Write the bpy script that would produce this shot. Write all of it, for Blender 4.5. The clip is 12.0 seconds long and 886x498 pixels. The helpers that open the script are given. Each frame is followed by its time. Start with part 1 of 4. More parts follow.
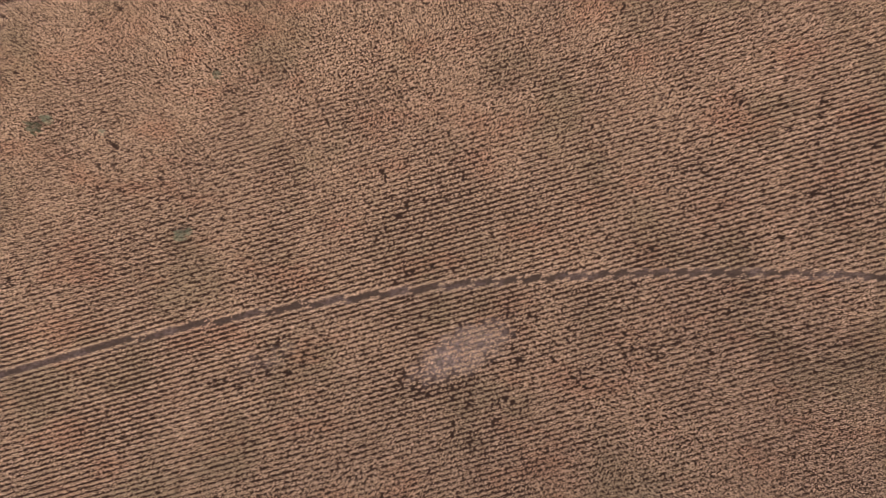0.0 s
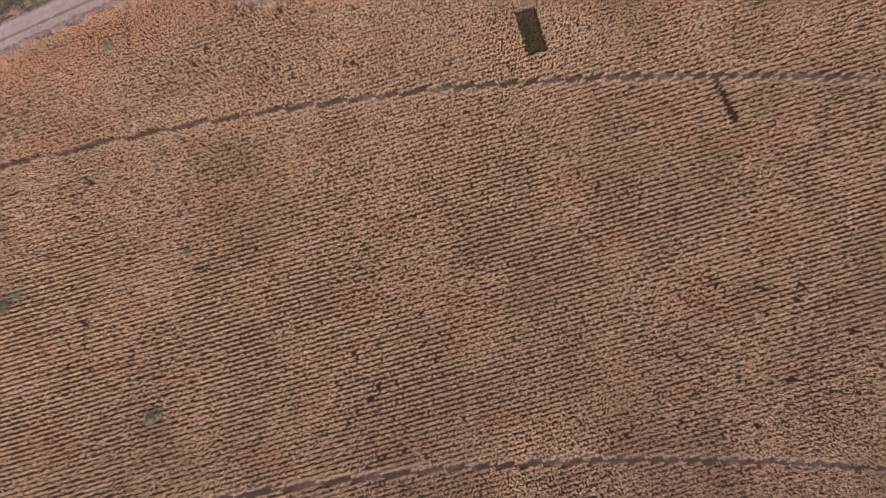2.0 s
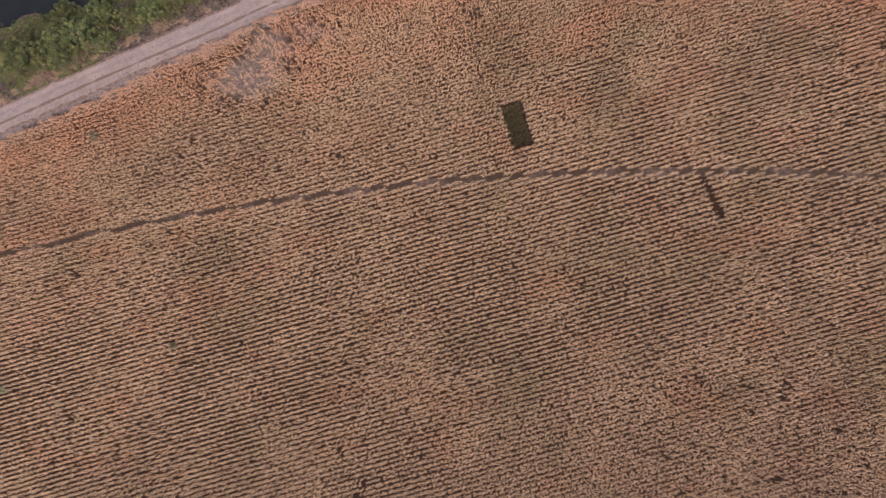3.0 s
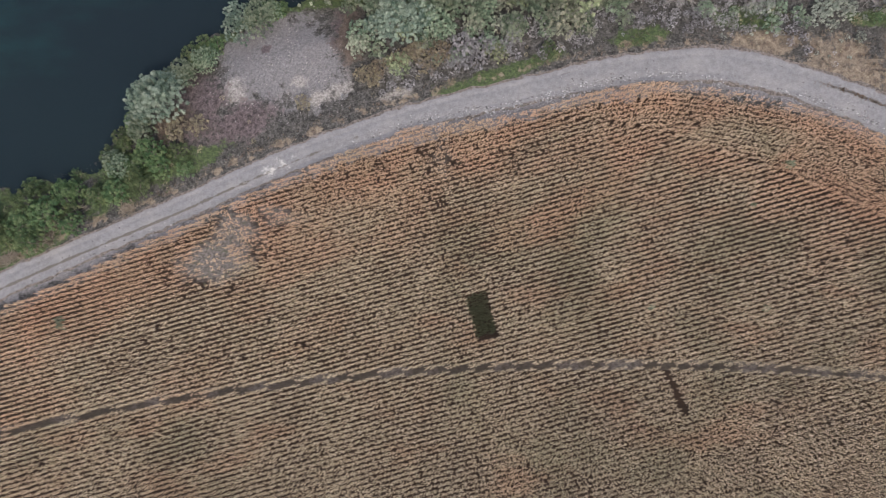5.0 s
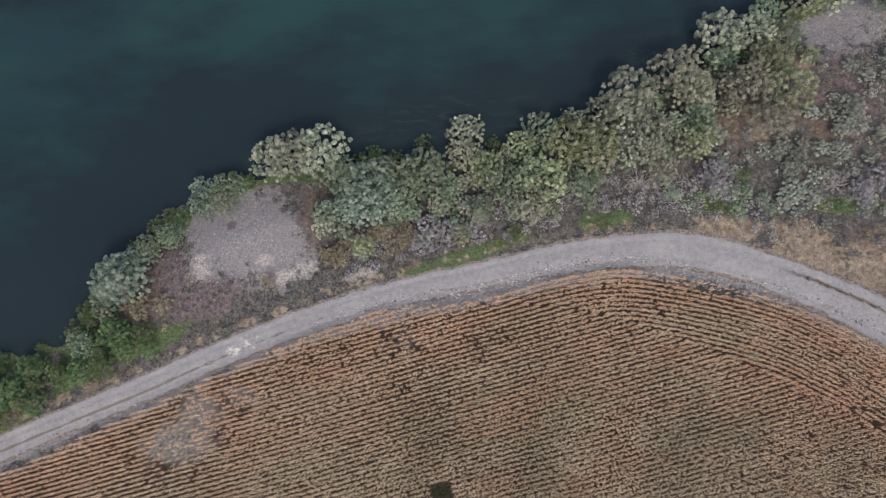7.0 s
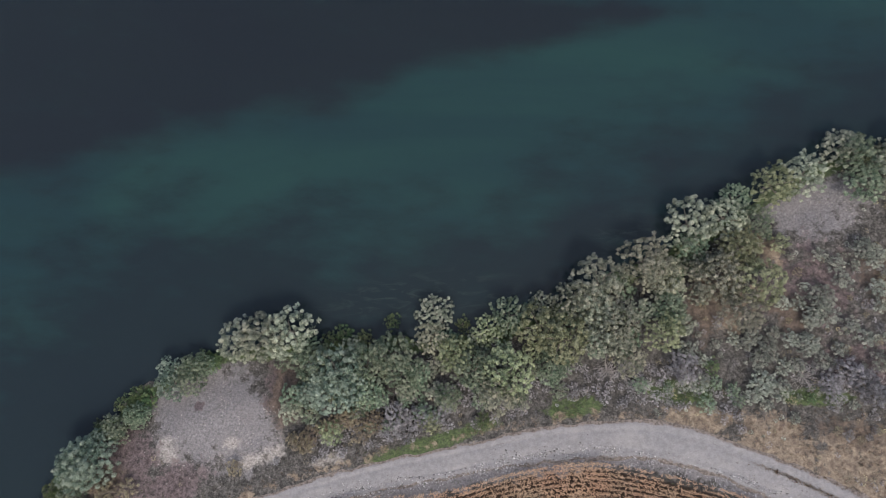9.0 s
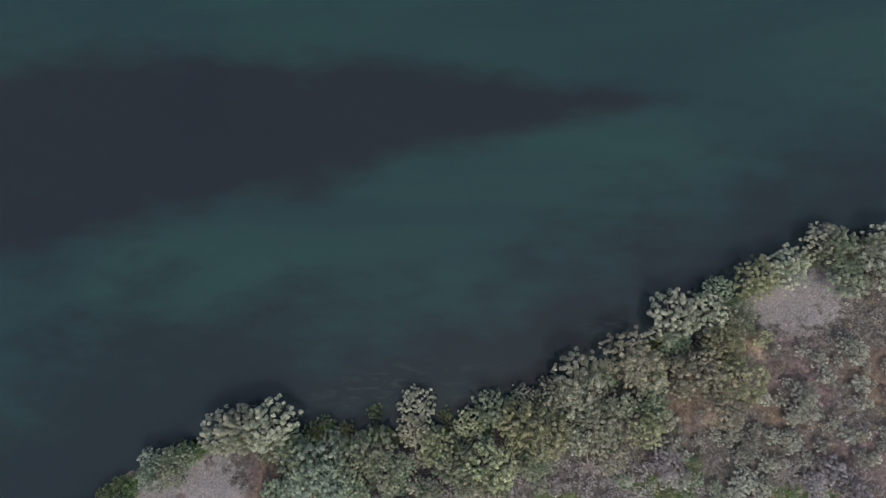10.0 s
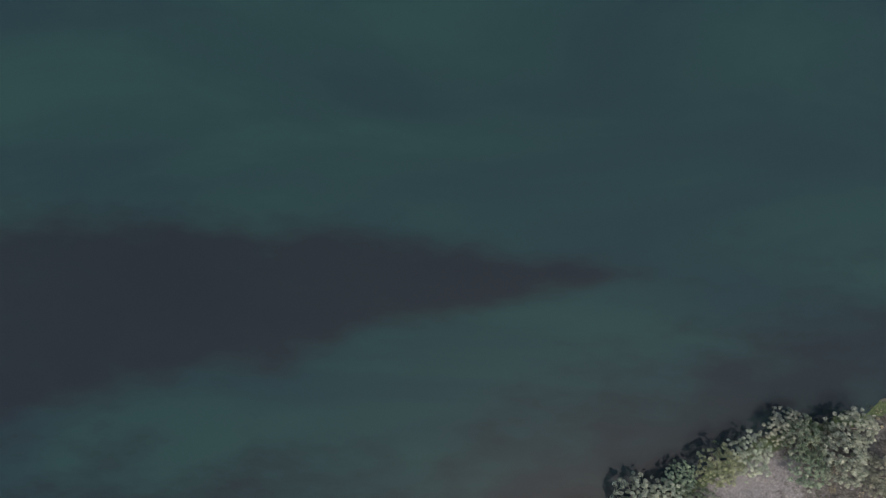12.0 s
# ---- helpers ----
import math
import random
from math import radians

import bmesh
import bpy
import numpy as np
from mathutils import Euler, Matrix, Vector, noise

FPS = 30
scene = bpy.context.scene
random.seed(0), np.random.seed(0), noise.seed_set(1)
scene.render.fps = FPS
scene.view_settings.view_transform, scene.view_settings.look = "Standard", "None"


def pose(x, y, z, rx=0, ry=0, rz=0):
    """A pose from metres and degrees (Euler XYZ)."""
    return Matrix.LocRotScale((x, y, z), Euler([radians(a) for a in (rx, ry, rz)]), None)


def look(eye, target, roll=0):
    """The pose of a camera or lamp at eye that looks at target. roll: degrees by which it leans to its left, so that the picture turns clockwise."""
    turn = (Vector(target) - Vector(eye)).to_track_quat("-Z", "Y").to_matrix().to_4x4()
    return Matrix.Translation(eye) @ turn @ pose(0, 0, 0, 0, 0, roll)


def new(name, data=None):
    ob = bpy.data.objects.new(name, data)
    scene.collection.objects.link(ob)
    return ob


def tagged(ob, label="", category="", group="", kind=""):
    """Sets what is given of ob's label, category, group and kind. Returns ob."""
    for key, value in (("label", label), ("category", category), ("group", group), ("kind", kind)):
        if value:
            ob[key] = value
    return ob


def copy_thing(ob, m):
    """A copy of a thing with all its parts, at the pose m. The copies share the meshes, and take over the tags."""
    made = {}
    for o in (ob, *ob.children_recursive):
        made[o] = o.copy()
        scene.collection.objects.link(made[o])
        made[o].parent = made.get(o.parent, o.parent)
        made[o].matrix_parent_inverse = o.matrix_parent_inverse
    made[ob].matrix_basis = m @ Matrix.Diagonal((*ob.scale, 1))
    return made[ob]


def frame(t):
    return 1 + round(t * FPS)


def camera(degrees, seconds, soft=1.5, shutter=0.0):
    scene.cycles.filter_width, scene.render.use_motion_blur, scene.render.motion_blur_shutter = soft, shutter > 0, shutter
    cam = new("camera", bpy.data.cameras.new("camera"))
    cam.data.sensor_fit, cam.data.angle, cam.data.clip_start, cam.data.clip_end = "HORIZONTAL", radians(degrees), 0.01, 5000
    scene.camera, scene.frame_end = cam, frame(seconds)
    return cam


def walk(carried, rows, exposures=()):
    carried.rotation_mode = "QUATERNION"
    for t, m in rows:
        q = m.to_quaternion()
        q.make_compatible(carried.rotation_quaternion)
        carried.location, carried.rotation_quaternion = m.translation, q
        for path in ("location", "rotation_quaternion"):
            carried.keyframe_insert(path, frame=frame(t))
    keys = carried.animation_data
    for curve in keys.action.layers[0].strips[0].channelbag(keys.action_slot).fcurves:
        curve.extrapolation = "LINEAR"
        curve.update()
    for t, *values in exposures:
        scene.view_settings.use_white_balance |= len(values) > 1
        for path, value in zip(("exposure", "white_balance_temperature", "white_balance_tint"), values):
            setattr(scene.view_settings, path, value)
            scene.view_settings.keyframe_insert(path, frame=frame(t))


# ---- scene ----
cam = camera(70, 12.0, soft=0.4)

# The flight: seconds, place in metres, turn in degrees.
PATH = [
    (0.0, -4.863, -63.156, 70.115, 4.152, 2.428, 0.841),
    (0.5, -3.922, -58.233, 70.139, 4.158, 2.508, 0.778),
    (1.0, -3.169, -53.265, 70.247, 4.180, 2.578, 0.732),
    (1.5, -2.463, -48.287, 70.424, 4.216, 2.637, 0.701),
    (2.0, -1.771, -43.232, 70.657, 4.264, 2.686, 0.683),
    (2.5, -1.026, -38.082, 70.933, 4.323, 2.724, 0.678),
    (3.0, -0.193, -32.845, 71.241, 4.391, 2.753, 0.685),
    (3.2, 0.193, -30.793, 71.372, 4.421, 2.761, 0.691),
    (4.8, 3.183, -13.874, 72.486, 4.691, 2.776, 0.788),
    (5.0, 3.592, -11.755, 72.628, 4.728, 2.772, 0.805),
    (5.5, 4.566, -6.440, 72.983, 4.820, 2.757, 0.854),
    (6.0, 5.539, -1.129, 73.333, 4.913, 2.736, 0.907),
    (6.5, 6.489, 4.187, 73.679, 5.004, 2.711, 0.965),
    (7.0, 7.339, 9.119, 74.019, 5.093, 2.682, 1.025),
    (7.2, 7.691, 11.231, 74.154, 5.127, 2.669, 1.050),
    (8.8, 10.214, 28.374, 75.237, 5.366, 2.574, 1.255),
    (9.0, 10.560, 30.526, 75.377, 5.390, 2.565, 1.280),
    (9.5, 11.459, 35.950, 75.741, 5.443, 2.545, 1.342),
    (10.0, 12.410, 41.342, 76.130, 5.484, 2.534, 1.401),
    (10.5, 13.339, 46.765, 76.552, 5.512, 2.533, 1.456),
    (11.0, 14.362, 52.204, 77.020, 5.525, 2.546, 1.508),
    (11.5, 15.431, 57.629, 77.546, 5.523, 2.574, 1.553),
    (12.0, 16.371, 63.102, 78.144, 5.503, 2.622, 1.593),
]
walk(cam, [(t, pose(*p)) for t, *p in PATH],
     exposures=[(0.0, 0.32, 8850, 39), (3.2, 0.32, 8850, 39), (4.8, 0.4, 6900, 11), (8.8, 0.4, 6950, 11), (10.0, 0.4, 7150, 11), (12.0, 0.4, 7200, 9)])

# ---- light: an overcast sky and a veiled sun ----
SUN_UP, SUN_FROM = 55.0, 160.0          # elevation, and bearing clockwise from +y
world = bpy.data.worlds.new("world")
scene.world = world
world.use_nodes = True
wn = world.node_tree.nodes
sky = wn.new("ShaderNodeTexSky")
sky.sky_type = "NISHITA"
sky.sun_disc = False
sky.sun_elevation, sky.sun_rotation = radians(SUN_UP), radians(SUN_FROM)
sky.dust_density = 3.0
wn["Background"].inputs[1].default_value = 0.145
world.node_tree.links.new(sky.outputs[0], wn["Background"].inputs[0])
sun = new("sun", bpy.data.lights.new("sun", "SUN"))
sun.data.energy, sun.data.angle, sun.data.color = 1.6, radians(12), (1.0, 0.95, 0.88)
ce = math.cos(radians(SUN_UP))
sun.matrix_world = look((ce * math.sin(radians(SUN_FROM)) * 300, ce * math.cos(radians(SUN_FROM)) * 300, math.sin(radians(SUN_UP)) * 300), (0, 0, 0))


# ---- materials ----
class Nodes:
    """A small writer of node materials."""

    def __init__(self, name, rough=0.8, metal=0.0):
        self.mat = bpy.data.materials.new(name)
        self.mat.use_nodes = True
        self.t = self.mat.node_tree
        self.out = self.t.nodes["Material Output"]
        self.bsdf = self.t.nodes["Principled BSDF"]
        self.bsdf.inputs["Roughness"].default_value = rough
        self.bsdf.inputs["Metallic"].default_value = metal
        self.pos = self.t.nodes.new("ShaderNodeNewGeometry")

    def link(self, a, b):
        self.t.links.new(a, b)

    def put(self, socket, v):
        if isinstance(v, (int, float)):
            socket.default_value = v
        elif isinstance(v, tuple):
            socket.default_value = (*v, 1.0)[:4]
        else:
            self.link(v, socket)

    def noise(self, scale, detail=3.0, rough=0.55, vec=None, distort=0.0):
        n = self.t.nodes.new("ShaderNodeTexNoise")
        n.inputs["Scale"].default_value = scale
        n.inputs["Detail"].default_value = detail
        n.inputs["Roughness"].default_value = rough
        n.inputs["Distortion"].default_value = distort
        self.link(vec or self.pos.outputs["Position"], n.inputs["Vector"])
        return n.outputs["Fac"]

    def voronoi(self, scale, out="Color"):
        n = self.t.nodes.new("ShaderNodeTexVoronoi")
        n.inputs["Scale"].default_value = scale
        self.link(self.pos.outputs["Position"], n.inputs["Vector"])
        return n.outputs[out]

    def stretch(self, x, y, z):
        n = self.t.nodes.new("ShaderNodeMapping")
        n.inputs["Scale"].default_value = (x, y, z)
        self.link(self.pos.outputs["Position"], n.inputs["Vector"])
        return n.outputs[0]

    def ramp(self, fac, a, b, lo=0.0, hi=1.0):
        n = self.t.nodes.new("ShaderNodeMapRange")
        n.interpolation_type = "SMOOTHSTEP"
        self.put(n.inputs["Value"], fac)
        for k, v in (("From Min", a), ("From Max", b), ("To Min", lo), ("To Max", hi)):
            n.inputs[k].default_value = v
        return n.outputs["Result"]

    def mix(self, fac, a, b, mode="MIX"):
        n = self.t.nodes.new("ShaderNodeMix")
        n.data_type, n.blend_type = "RGBA", mode
        self.put(n.inputs[0], fac)
        self.put(n.inputs[6], a)
        self.put(n.inputs[7], b)
        return n.outputs[2]

    def math(self, op, a, b=0.0):
        n = self.t.nodes.new("ShaderNodeMath")
        n.operation = op
        self.put(n.inputs[0], a)
        self.put(n.inputs[1], b)
        return n.outputs[0]

    def pebbles(self, colour, scale, lo, hi):
        """Cells of differing brightness, as of loose stones or clods."""
        cell = self.t.nodes.new("ShaderNodeSeparateColor")
        self.link(self.voronoi(scale), cell.inputs[0])
        return self.mix(1.0, colour, self.ramp(cell.outputs[0], 0.0, 1.0, lo, hi), "MULTIPLY")

    def attr(self, name):
        n = self.t.nodes.new("ShaderNodeAttribute")
        n.attribute_name = name
        return n.outputs["Fac"]

    def island(self):
        return self.pos.outputs["Random Per Island"]

    def each(self):
        return self.t.nodes.new("ShaderNodeObjectInfo").outputs["Random"]

    def bump(self, height, strength=0.5, distance=0.05):
        n = self.t.nodes.new("ShaderNodeBump")
        n.inputs["Strength"].default_value = strength
        n.inputs["Distance"].default_value = distance
        self.link(height, n.inputs["Height"])
        self.link(n.outputs[0], self.bsdf.inputs["Normal"])

    def done(self, colour):
        self.put(self.bsdf.inputs["Base Color"], colour)
        return self.mat


def leaf_material(name, dark, light, tip, patch=0.35, scale=0.5, rough=0.65, through_light=0.15):
    """Foliage: every leaf its own tone between dark and light, some tipped, drifting over the plant and from plant to plant."""
    m = Nodes(name, rough)
    c = m.mix(m.ramp(m.island(), 0.0, 1.0), dark, light)
    c = m.mix(m.ramp(m.noise(scale, 3), 0.45, 0.62, 0.0, patch), c, tip)
    c = m.mix(m.ramp(m.attr("clump"), 0.45, 1.0, 0.0, 0.75), c, tip)
    # low tones go dark: dull tufts, and the shade painted on inner leaves
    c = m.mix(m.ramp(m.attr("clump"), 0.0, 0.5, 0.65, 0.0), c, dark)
    h = m.t.nodes.new("ShaderNodeHueSaturation")
    m.link(m.ramp(m.each(), 0.0, 1.0, 0.482, 0.532), h.inputs["Hue"])
    m.link(m.ramp(m.each(), 0.0, 1.0, 0.8, 1.2), h.inputs["Value"])
    m.link(c, h.inputs["Color"])
    tr = m.t.nodes.new("ShaderNodeBsdfTranslucent")
    m.link(h.outputs[0], tr.inputs["Color"])
    mx = m.t.nodes.new("ShaderNodeMixShader")
    mx.inputs[0].default_value = through_light
    m.link(m.bsdf.outputs[0], mx.inputs[1])
    m.link(tr.outputs[0], mx.inputs[2])
    m.link(mx.outputs[0], m.out.inputs[0])
    return m.done(h.outputs[0])


def corn_material():
    m = Nodes("dry_corn_leaf", 0.6)
    c = m.mix(m.ramp(m.island(), 0.0, 1.0), (0.44, 0.35, 0.24), (0.76, 0.63, 0.455))
    c = m.mix(m.ramp(m.attr("vigour"), 0.0, 1.0, 0.35, 0.0), c, (0.26, 0.20, 0.13))              # duller plants
    c = m.mix(m.ramp(m.noise(0.09, 4), 0.50, 0.66, 0.0, 0.45), c, (0.30, 0.29, 0.18))       # greener stands
    c = m.mix(m.ramp(m.noise(0.16, 3, vec=m.stretch(0.7, 1.5, 1.0)), 0.52, 0.68, 0.0, 0.4), c, (0.52, 0.30, 0.19))
    c = m.mix(m.math("MULTIPLY", m.attr("ripe"), 0.68), c, (0.65, 0.37, 0.24))               # riper along the road
    m.bsdf.inputs["Specular IOR Level"].default_value = 0.3
    return m.done(c)


def soil_colour(m):
    c = m.mix(m.noise(1.5, 6, 0.7), (0.016, 0.009, 0.006), (0.052, 0.031, 0.020))
    return m.mix(m.ramp(m.noise(9, 2), 0.60, 0.72, 0.0, 0.25), c, (0.18, 0.14, 0.10))         # stalk litter


def ground_material():
    """One sheet: field soil, and beyond the road bare gravel, scorched brush, green and straw-coloured grass, river bed."""
    m = Nodes("ground", 0.95)
    c = soil_colour(m)
    wild = m.mix(m.ramp(m.noise(1.3, 9, 0.78), 0.34, 0.66), (0.024, 0.023, 0.021), (0.112, 0.106, 0.10))
    wild = m.mix(m.ramp(m.noise(2.2, 5, 0.7), 0.52, 0.66, 0.0, 0.28), wild, (0.22, 0.21, 0.20))
    wild = m.pebbles(wild, 6.0, 0.6, 1.45)
    c = m.mix(m.ramp(m.attr("wild"), 0.3, 0.7), c, wild)
    rubble = m.mix(m.ramp(m.noise(3.2, 8, 0.72), 0.33, 0.67), (0.135, 0.128, 0.132), (0.25, 0.24, 0.246))
    rubble = m.mix(m.ramp(m.noise(0.35, 4), 0.5, 0.7, 0.0, 0.5), rubble, (0.19, 0.175, 0.178))
    rubble = m.pebbles(rubble, 9.0, 0.88, 1.12)
    wob = m.math("MULTIPLY", m.math("SUBTRACT", m.noise(0.55, 7, 0.72), 0.5), 2.4)
    c = m.mix(m.ramp(m.math("ADD", m.attr("gravel"), wob), 0.35, 0.65), c, rubble)
    c = m.mix(m.ramp(m.math("ADD", m.attr("pale"), wob), 0.62, 1.05, 0.0, 0.75), c, m.mix(m.ramp(m.noise(4, 6, 0.75), 0.35, 0.65), (0.20, 0.18, 0.165), (0.50, 0.47, 0.44)))
    c = m.mix(m.ramp(m.math("ADD", m.attr("burnt"), wob), 0.4, 0.75, 0.0, 0.8), c, m.mix(m.ramp(m.noise(2.2, 8, 0.78), 0.35, 0.65), (0.035, 0.025, 0.028), (0.19, 0.145, 0.15)))
    c = m.mix(m.ramp(m.math("ADD", m.attr("green"), wob), 0.4, 0.65, 0.0, 0.9), c, m.mix(m.ramp(m.noise(3, 7, 0.75), 0.35, 0.65), (0.03, 0.048, 0.018), (0.10, 0.145, 0.055)))
    c = m.mix(m.ramp(m.math("ADD", m.attr("straw"), wob), 0.4, 0.65, 0.0, 0.9), c, m.mix(m.ramp(m.noise(1.4, 8, 0.78), 0.34, 0.66), (0.105, 0.075, 0.06), (0.33, 0.27, 0.20)))
    c = m.mix(m.ramp(m.math("ADD", m.attr("rust"), wob), 0.45, 0.85, 0.0, 0.85), c, m.mix(m.ramp(m.noise(2.0, 8, 0.75), 0.34, 0.66), (0.05, 0.039, 0.031), (0.165, 0.125, 0.10)))
    c = m.mix(m.ramp(m.math("ADD", m.attr("litter"), m.math("MULTIPLY", wob, 0.6)), 0.25, 0.8, 0.0, 0.75), c, m.mix(m.ramp(m.noise(3, 7, 0.78), 0.35, 0.65), (0.10, 0.09, 0.084), (0.34, 0.315, 0.295)))
    c = m.pebbles(c, 11.0, 0.88, 1.12)
    m.bump(m.noise(6, 6, 0.7), 0.7, 0.12)
    return m.done(c)


def road_material():
    m = Nodes("road_gravel", 0.95)
    c = m.mix(m.ramp(m.noise(1.6, 8, 0.72), 0.3, 0.7), (0.20, 0.197, 0.205), (0.27, 0.265, 0.275))
    c = m.mix(m.ramp(m.noise(0.25, 4, vec=m.stretch(1.0, 1.6, 1.0)), 0.5, 0.7, 0.0, 0.4), c, (0.335, 0.322, 0.318))
    c = m.mix(m.ramp(m.math("ADD", m.attr("median"), m.math("MULTIPLY", m.math("SUBTRACT", m.noise(0.8, 6, 0.7), 0.5), 2.2)), 0.4, 0.7, 0.0, 0.85), c, m.mix(m.noise(6, 4), (0.075, 0.065, 0.055), (0.18, 0.16, 0.14)))
    c = m.mix(m.ramp(m.math("ADD", m.attr("chalk"), m.math("MULTIPLY", m.math("SUBTRACT", m.noise(0.9, 7, 0.7), 0.5), 2.4)), 0.55, 1.0, 0.0, 0.8), c, (0.60, 0.58, 0.56))
    c = m.mix(m.ramp(m.voronoi(5, "Distance"), 0.02, 0.10, 0.25, 0.0), c, (0.16, 0.145, 0.14))
    rim = m.math("ADD", m.attr("rim"), m.math("MULTIPLY", m.math("SUBTRACT", m.noise(0.8, 7, 0.75), 0.5), 2.2))
    c = m.mix(m.ramp(rim, 0.45, 0.8), c, m.mix(m.ramp(m.noise(2.5, 8, 0.78), 0.34, 0.66), (0.075, 0.062, 0.055), (0.25, 0.215, 0.195)))
    c = m.pebbles(c, 10.0, 0.93, 1.07)
    m.bump(m.noise(9, 6, 0.75), 0.6, 0.06)
    return m.done(c)


def water_material():
    m = Nodes("river_water", 0.06)
    streak = m.noise(0.03, 5, 0.6, vec=m.stretch(0.55, 1.5, 1.0), distort=0.6)
    c = m.mix(m.ramp(streak, 0.35, 0.68), (0.0135, 0.033, 0.0385), (0.017, 0.046, 0.0445))
    edge = m.math("MULTIPLY", m.math("SUBTRACT", m.noise(0.25, 5, vec=m.stretch(0.5, 1.2, 1.0)), 0.5), 1.1)
    c = m.mix(m.ramp(m.math("ADD", m.attr("weed"), edge), 0.1, 0.95, 0.0, 0.85), c, (0.0135, 0.0155, 0.021))
    c = m.mix(m.ramp(m.math("ADD", m.attr("shallow"), edge), 0.3, 0.9, 0.0, 0.85), c, (0.0125, 0.0185, 0.0235))
    fine = m.noise(0.5, 5, 0.6, vec=m.stretch(0.6, 1.7, 1.0), distort=1.0)
    c = m.mix(m.math("MULTIPLY", m.ramp(fine, 0.48, 0.74), m.attr("algae")), c, (0.07, 0.10, 0.08))
    m.bsdf.inputs["IOR"].default_value = 1.33
    m.bsdf.subsurface_method = "BURLEY"
    m.bsdf.inputs["Subsurface Weight"].default_value = 0.75
    m.bsdf.inputs["Subsurface Radius"].default_value = (1.0, 1.0, 1.0)
    m.bsdf.inputs["Subsurface Scale"].default_value = 2.5
    m.bump(m.noise(1.6, 4, 0.6, vec=m.stretch(1.0, 1.8, 1.0)), 0.12, 0.05)
    return m.done(c)


def bark_material(name, a, b):
    m = Nodes(name, 0.9)
    m.bump(m.noise(12, 4), 0.5, 0.02)
    return m.done(m.mix(m.noise(5, 5, 0.7), a, b))


def track_material():
    m = Nodes("dusty_rut", 0.95)
    c = m.mix(m.ramp(m.noise(2.5, 8, 0.75), 0.33, 0.67), (0.05, 0.042, 0.036), (0.21, 0.18, 0.16))
    c = m.mix(m.ramp(m.noise(0.22, 4), 0.38, 0.55, 0.0, 0.8), c, (0.06, 0.048, 0.036))
    m.bump(m.noise(7, 5, 0.7), 0.6, 0.05)
    return m.done(c)


M_TRACK = track_material()
M_CORN, M_GROUND, M_ROAD, M_WATER = corn_material(), ground_material(), road_material(), water_material()
M_BARK = bark_material("grey_bark", (0.10, 0.085, 0.07), (0.28, 0.25, 0.22))
M_DEADWOOD = bark_material("bleached_twig", (0.25, 0.23, 0.22), (0.52, 0.49, 0.47))
LEAVES = {
    "silver": leaf_material("silver_leaf", (0.082, 0.104, 0.076), (0.405, 0.445, 0.345), (0.59, 0.60, 0.475)),
    "green": leaf_material("grey_green_leaf", (0.046, 0.080, 0.048), (0.255, 0.34, 0.235), (0.42, 0.475, 0.34)),
    "yellow": leaf_material("yellow_green_leaf", (0.080, 0.093, 0.048), (0.325, 0.37, 0.215), (0.50, 0.52, 0.33)),
    "blue": leaf_material("blue_green_leaf", (0.060, 0.105, 0.078), (0.28, 0.38, 0.30), (0.46, 0.53, 0.43)),
    "beige": leaf_material("dusty_beige_leaf", (0.088, 0.096, 0.068), (0.37, 0.38, 0.285), (0.52, 0.50, 0.39)),
    "sage": leaf_material("sagebrush_leaf", (0.10, 0.118, 0.098), (0.42, 0.46, 0.395), (0.54, 0.56, 0.47)),
    "brown": leaf_material("withered_leaf", (0.11, 0.085, 0.066), (0.33, 0.265, 0.21), (0.36, 0.30, 0.20)),
    "lush": leaf_material("bright_green_leaf", (0.036, 0.066, 0.028), (0.13, 0.205, 0.085), (0.24, 0.28, 0.13)),
    "mauve": leaf_material("mauve_grey_twig", (0.095, 0.091, 0.094), (0.37, 0.36, 0.38), (0.46, 0.45, 0.465)),
}


# ---- building helpers ----
def mesh_of(name, verts, faces, material=None, smooth=False):
    me = bpy.data.meshes.new(name)
    me.from_pydata(verts, [], faces)
    if material:
        me.materials.append(material)
    if smooth:
        me.polygons.foreach_set("use_smooth", [True] * len(me.polygons))
    me.update()
    return me


def big_mesh(name, co, polys, material, smooth=False):
    """A mesh from arrays: co (n, 3); polys: a list of index arrays, each (m, 3) or (m, 4)."""
    me = bpy.data.meshes.new(name)
    me.vertices.add(len(co))
    me.vertices.foreach_set("co", np.ascontiguousarray(co, np.float32).ravel())
    loops = np.concatenate([p.ravel() for p in polys])
    sizes = np.concatenate([np.full(len(p), p.shape[1]) for p in polys])
    me.loops.add(len(loops))
    me.loops.foreach_set("vertex_index", loops.astype(np.int32))
    me.polygons.add(len(sizes))
    me.polygons.foreach_set("loop_start", np.concatenate([[0], np.cumsum(sizes)[:-1]]).astype(np.int32))
    me.polygons.foreach_set("use_smooth", np.full(len(sizes), smooth))
    me.materials.append(material)
    me.update(calc_edges=True)
    return me


def float_attr(me, name, values):
    a = me.attributes.new(name, "FLOAT", "POINT")
    a.data.foreach_set("value", np.ascontiguousarray(values, np.float32))


def part(name, me, parent, label=""):
    ob = new(name, me)
    ob.parent = parent
    return tagged(ob, label) if label else ob


rng = np.random.default_rng(7)


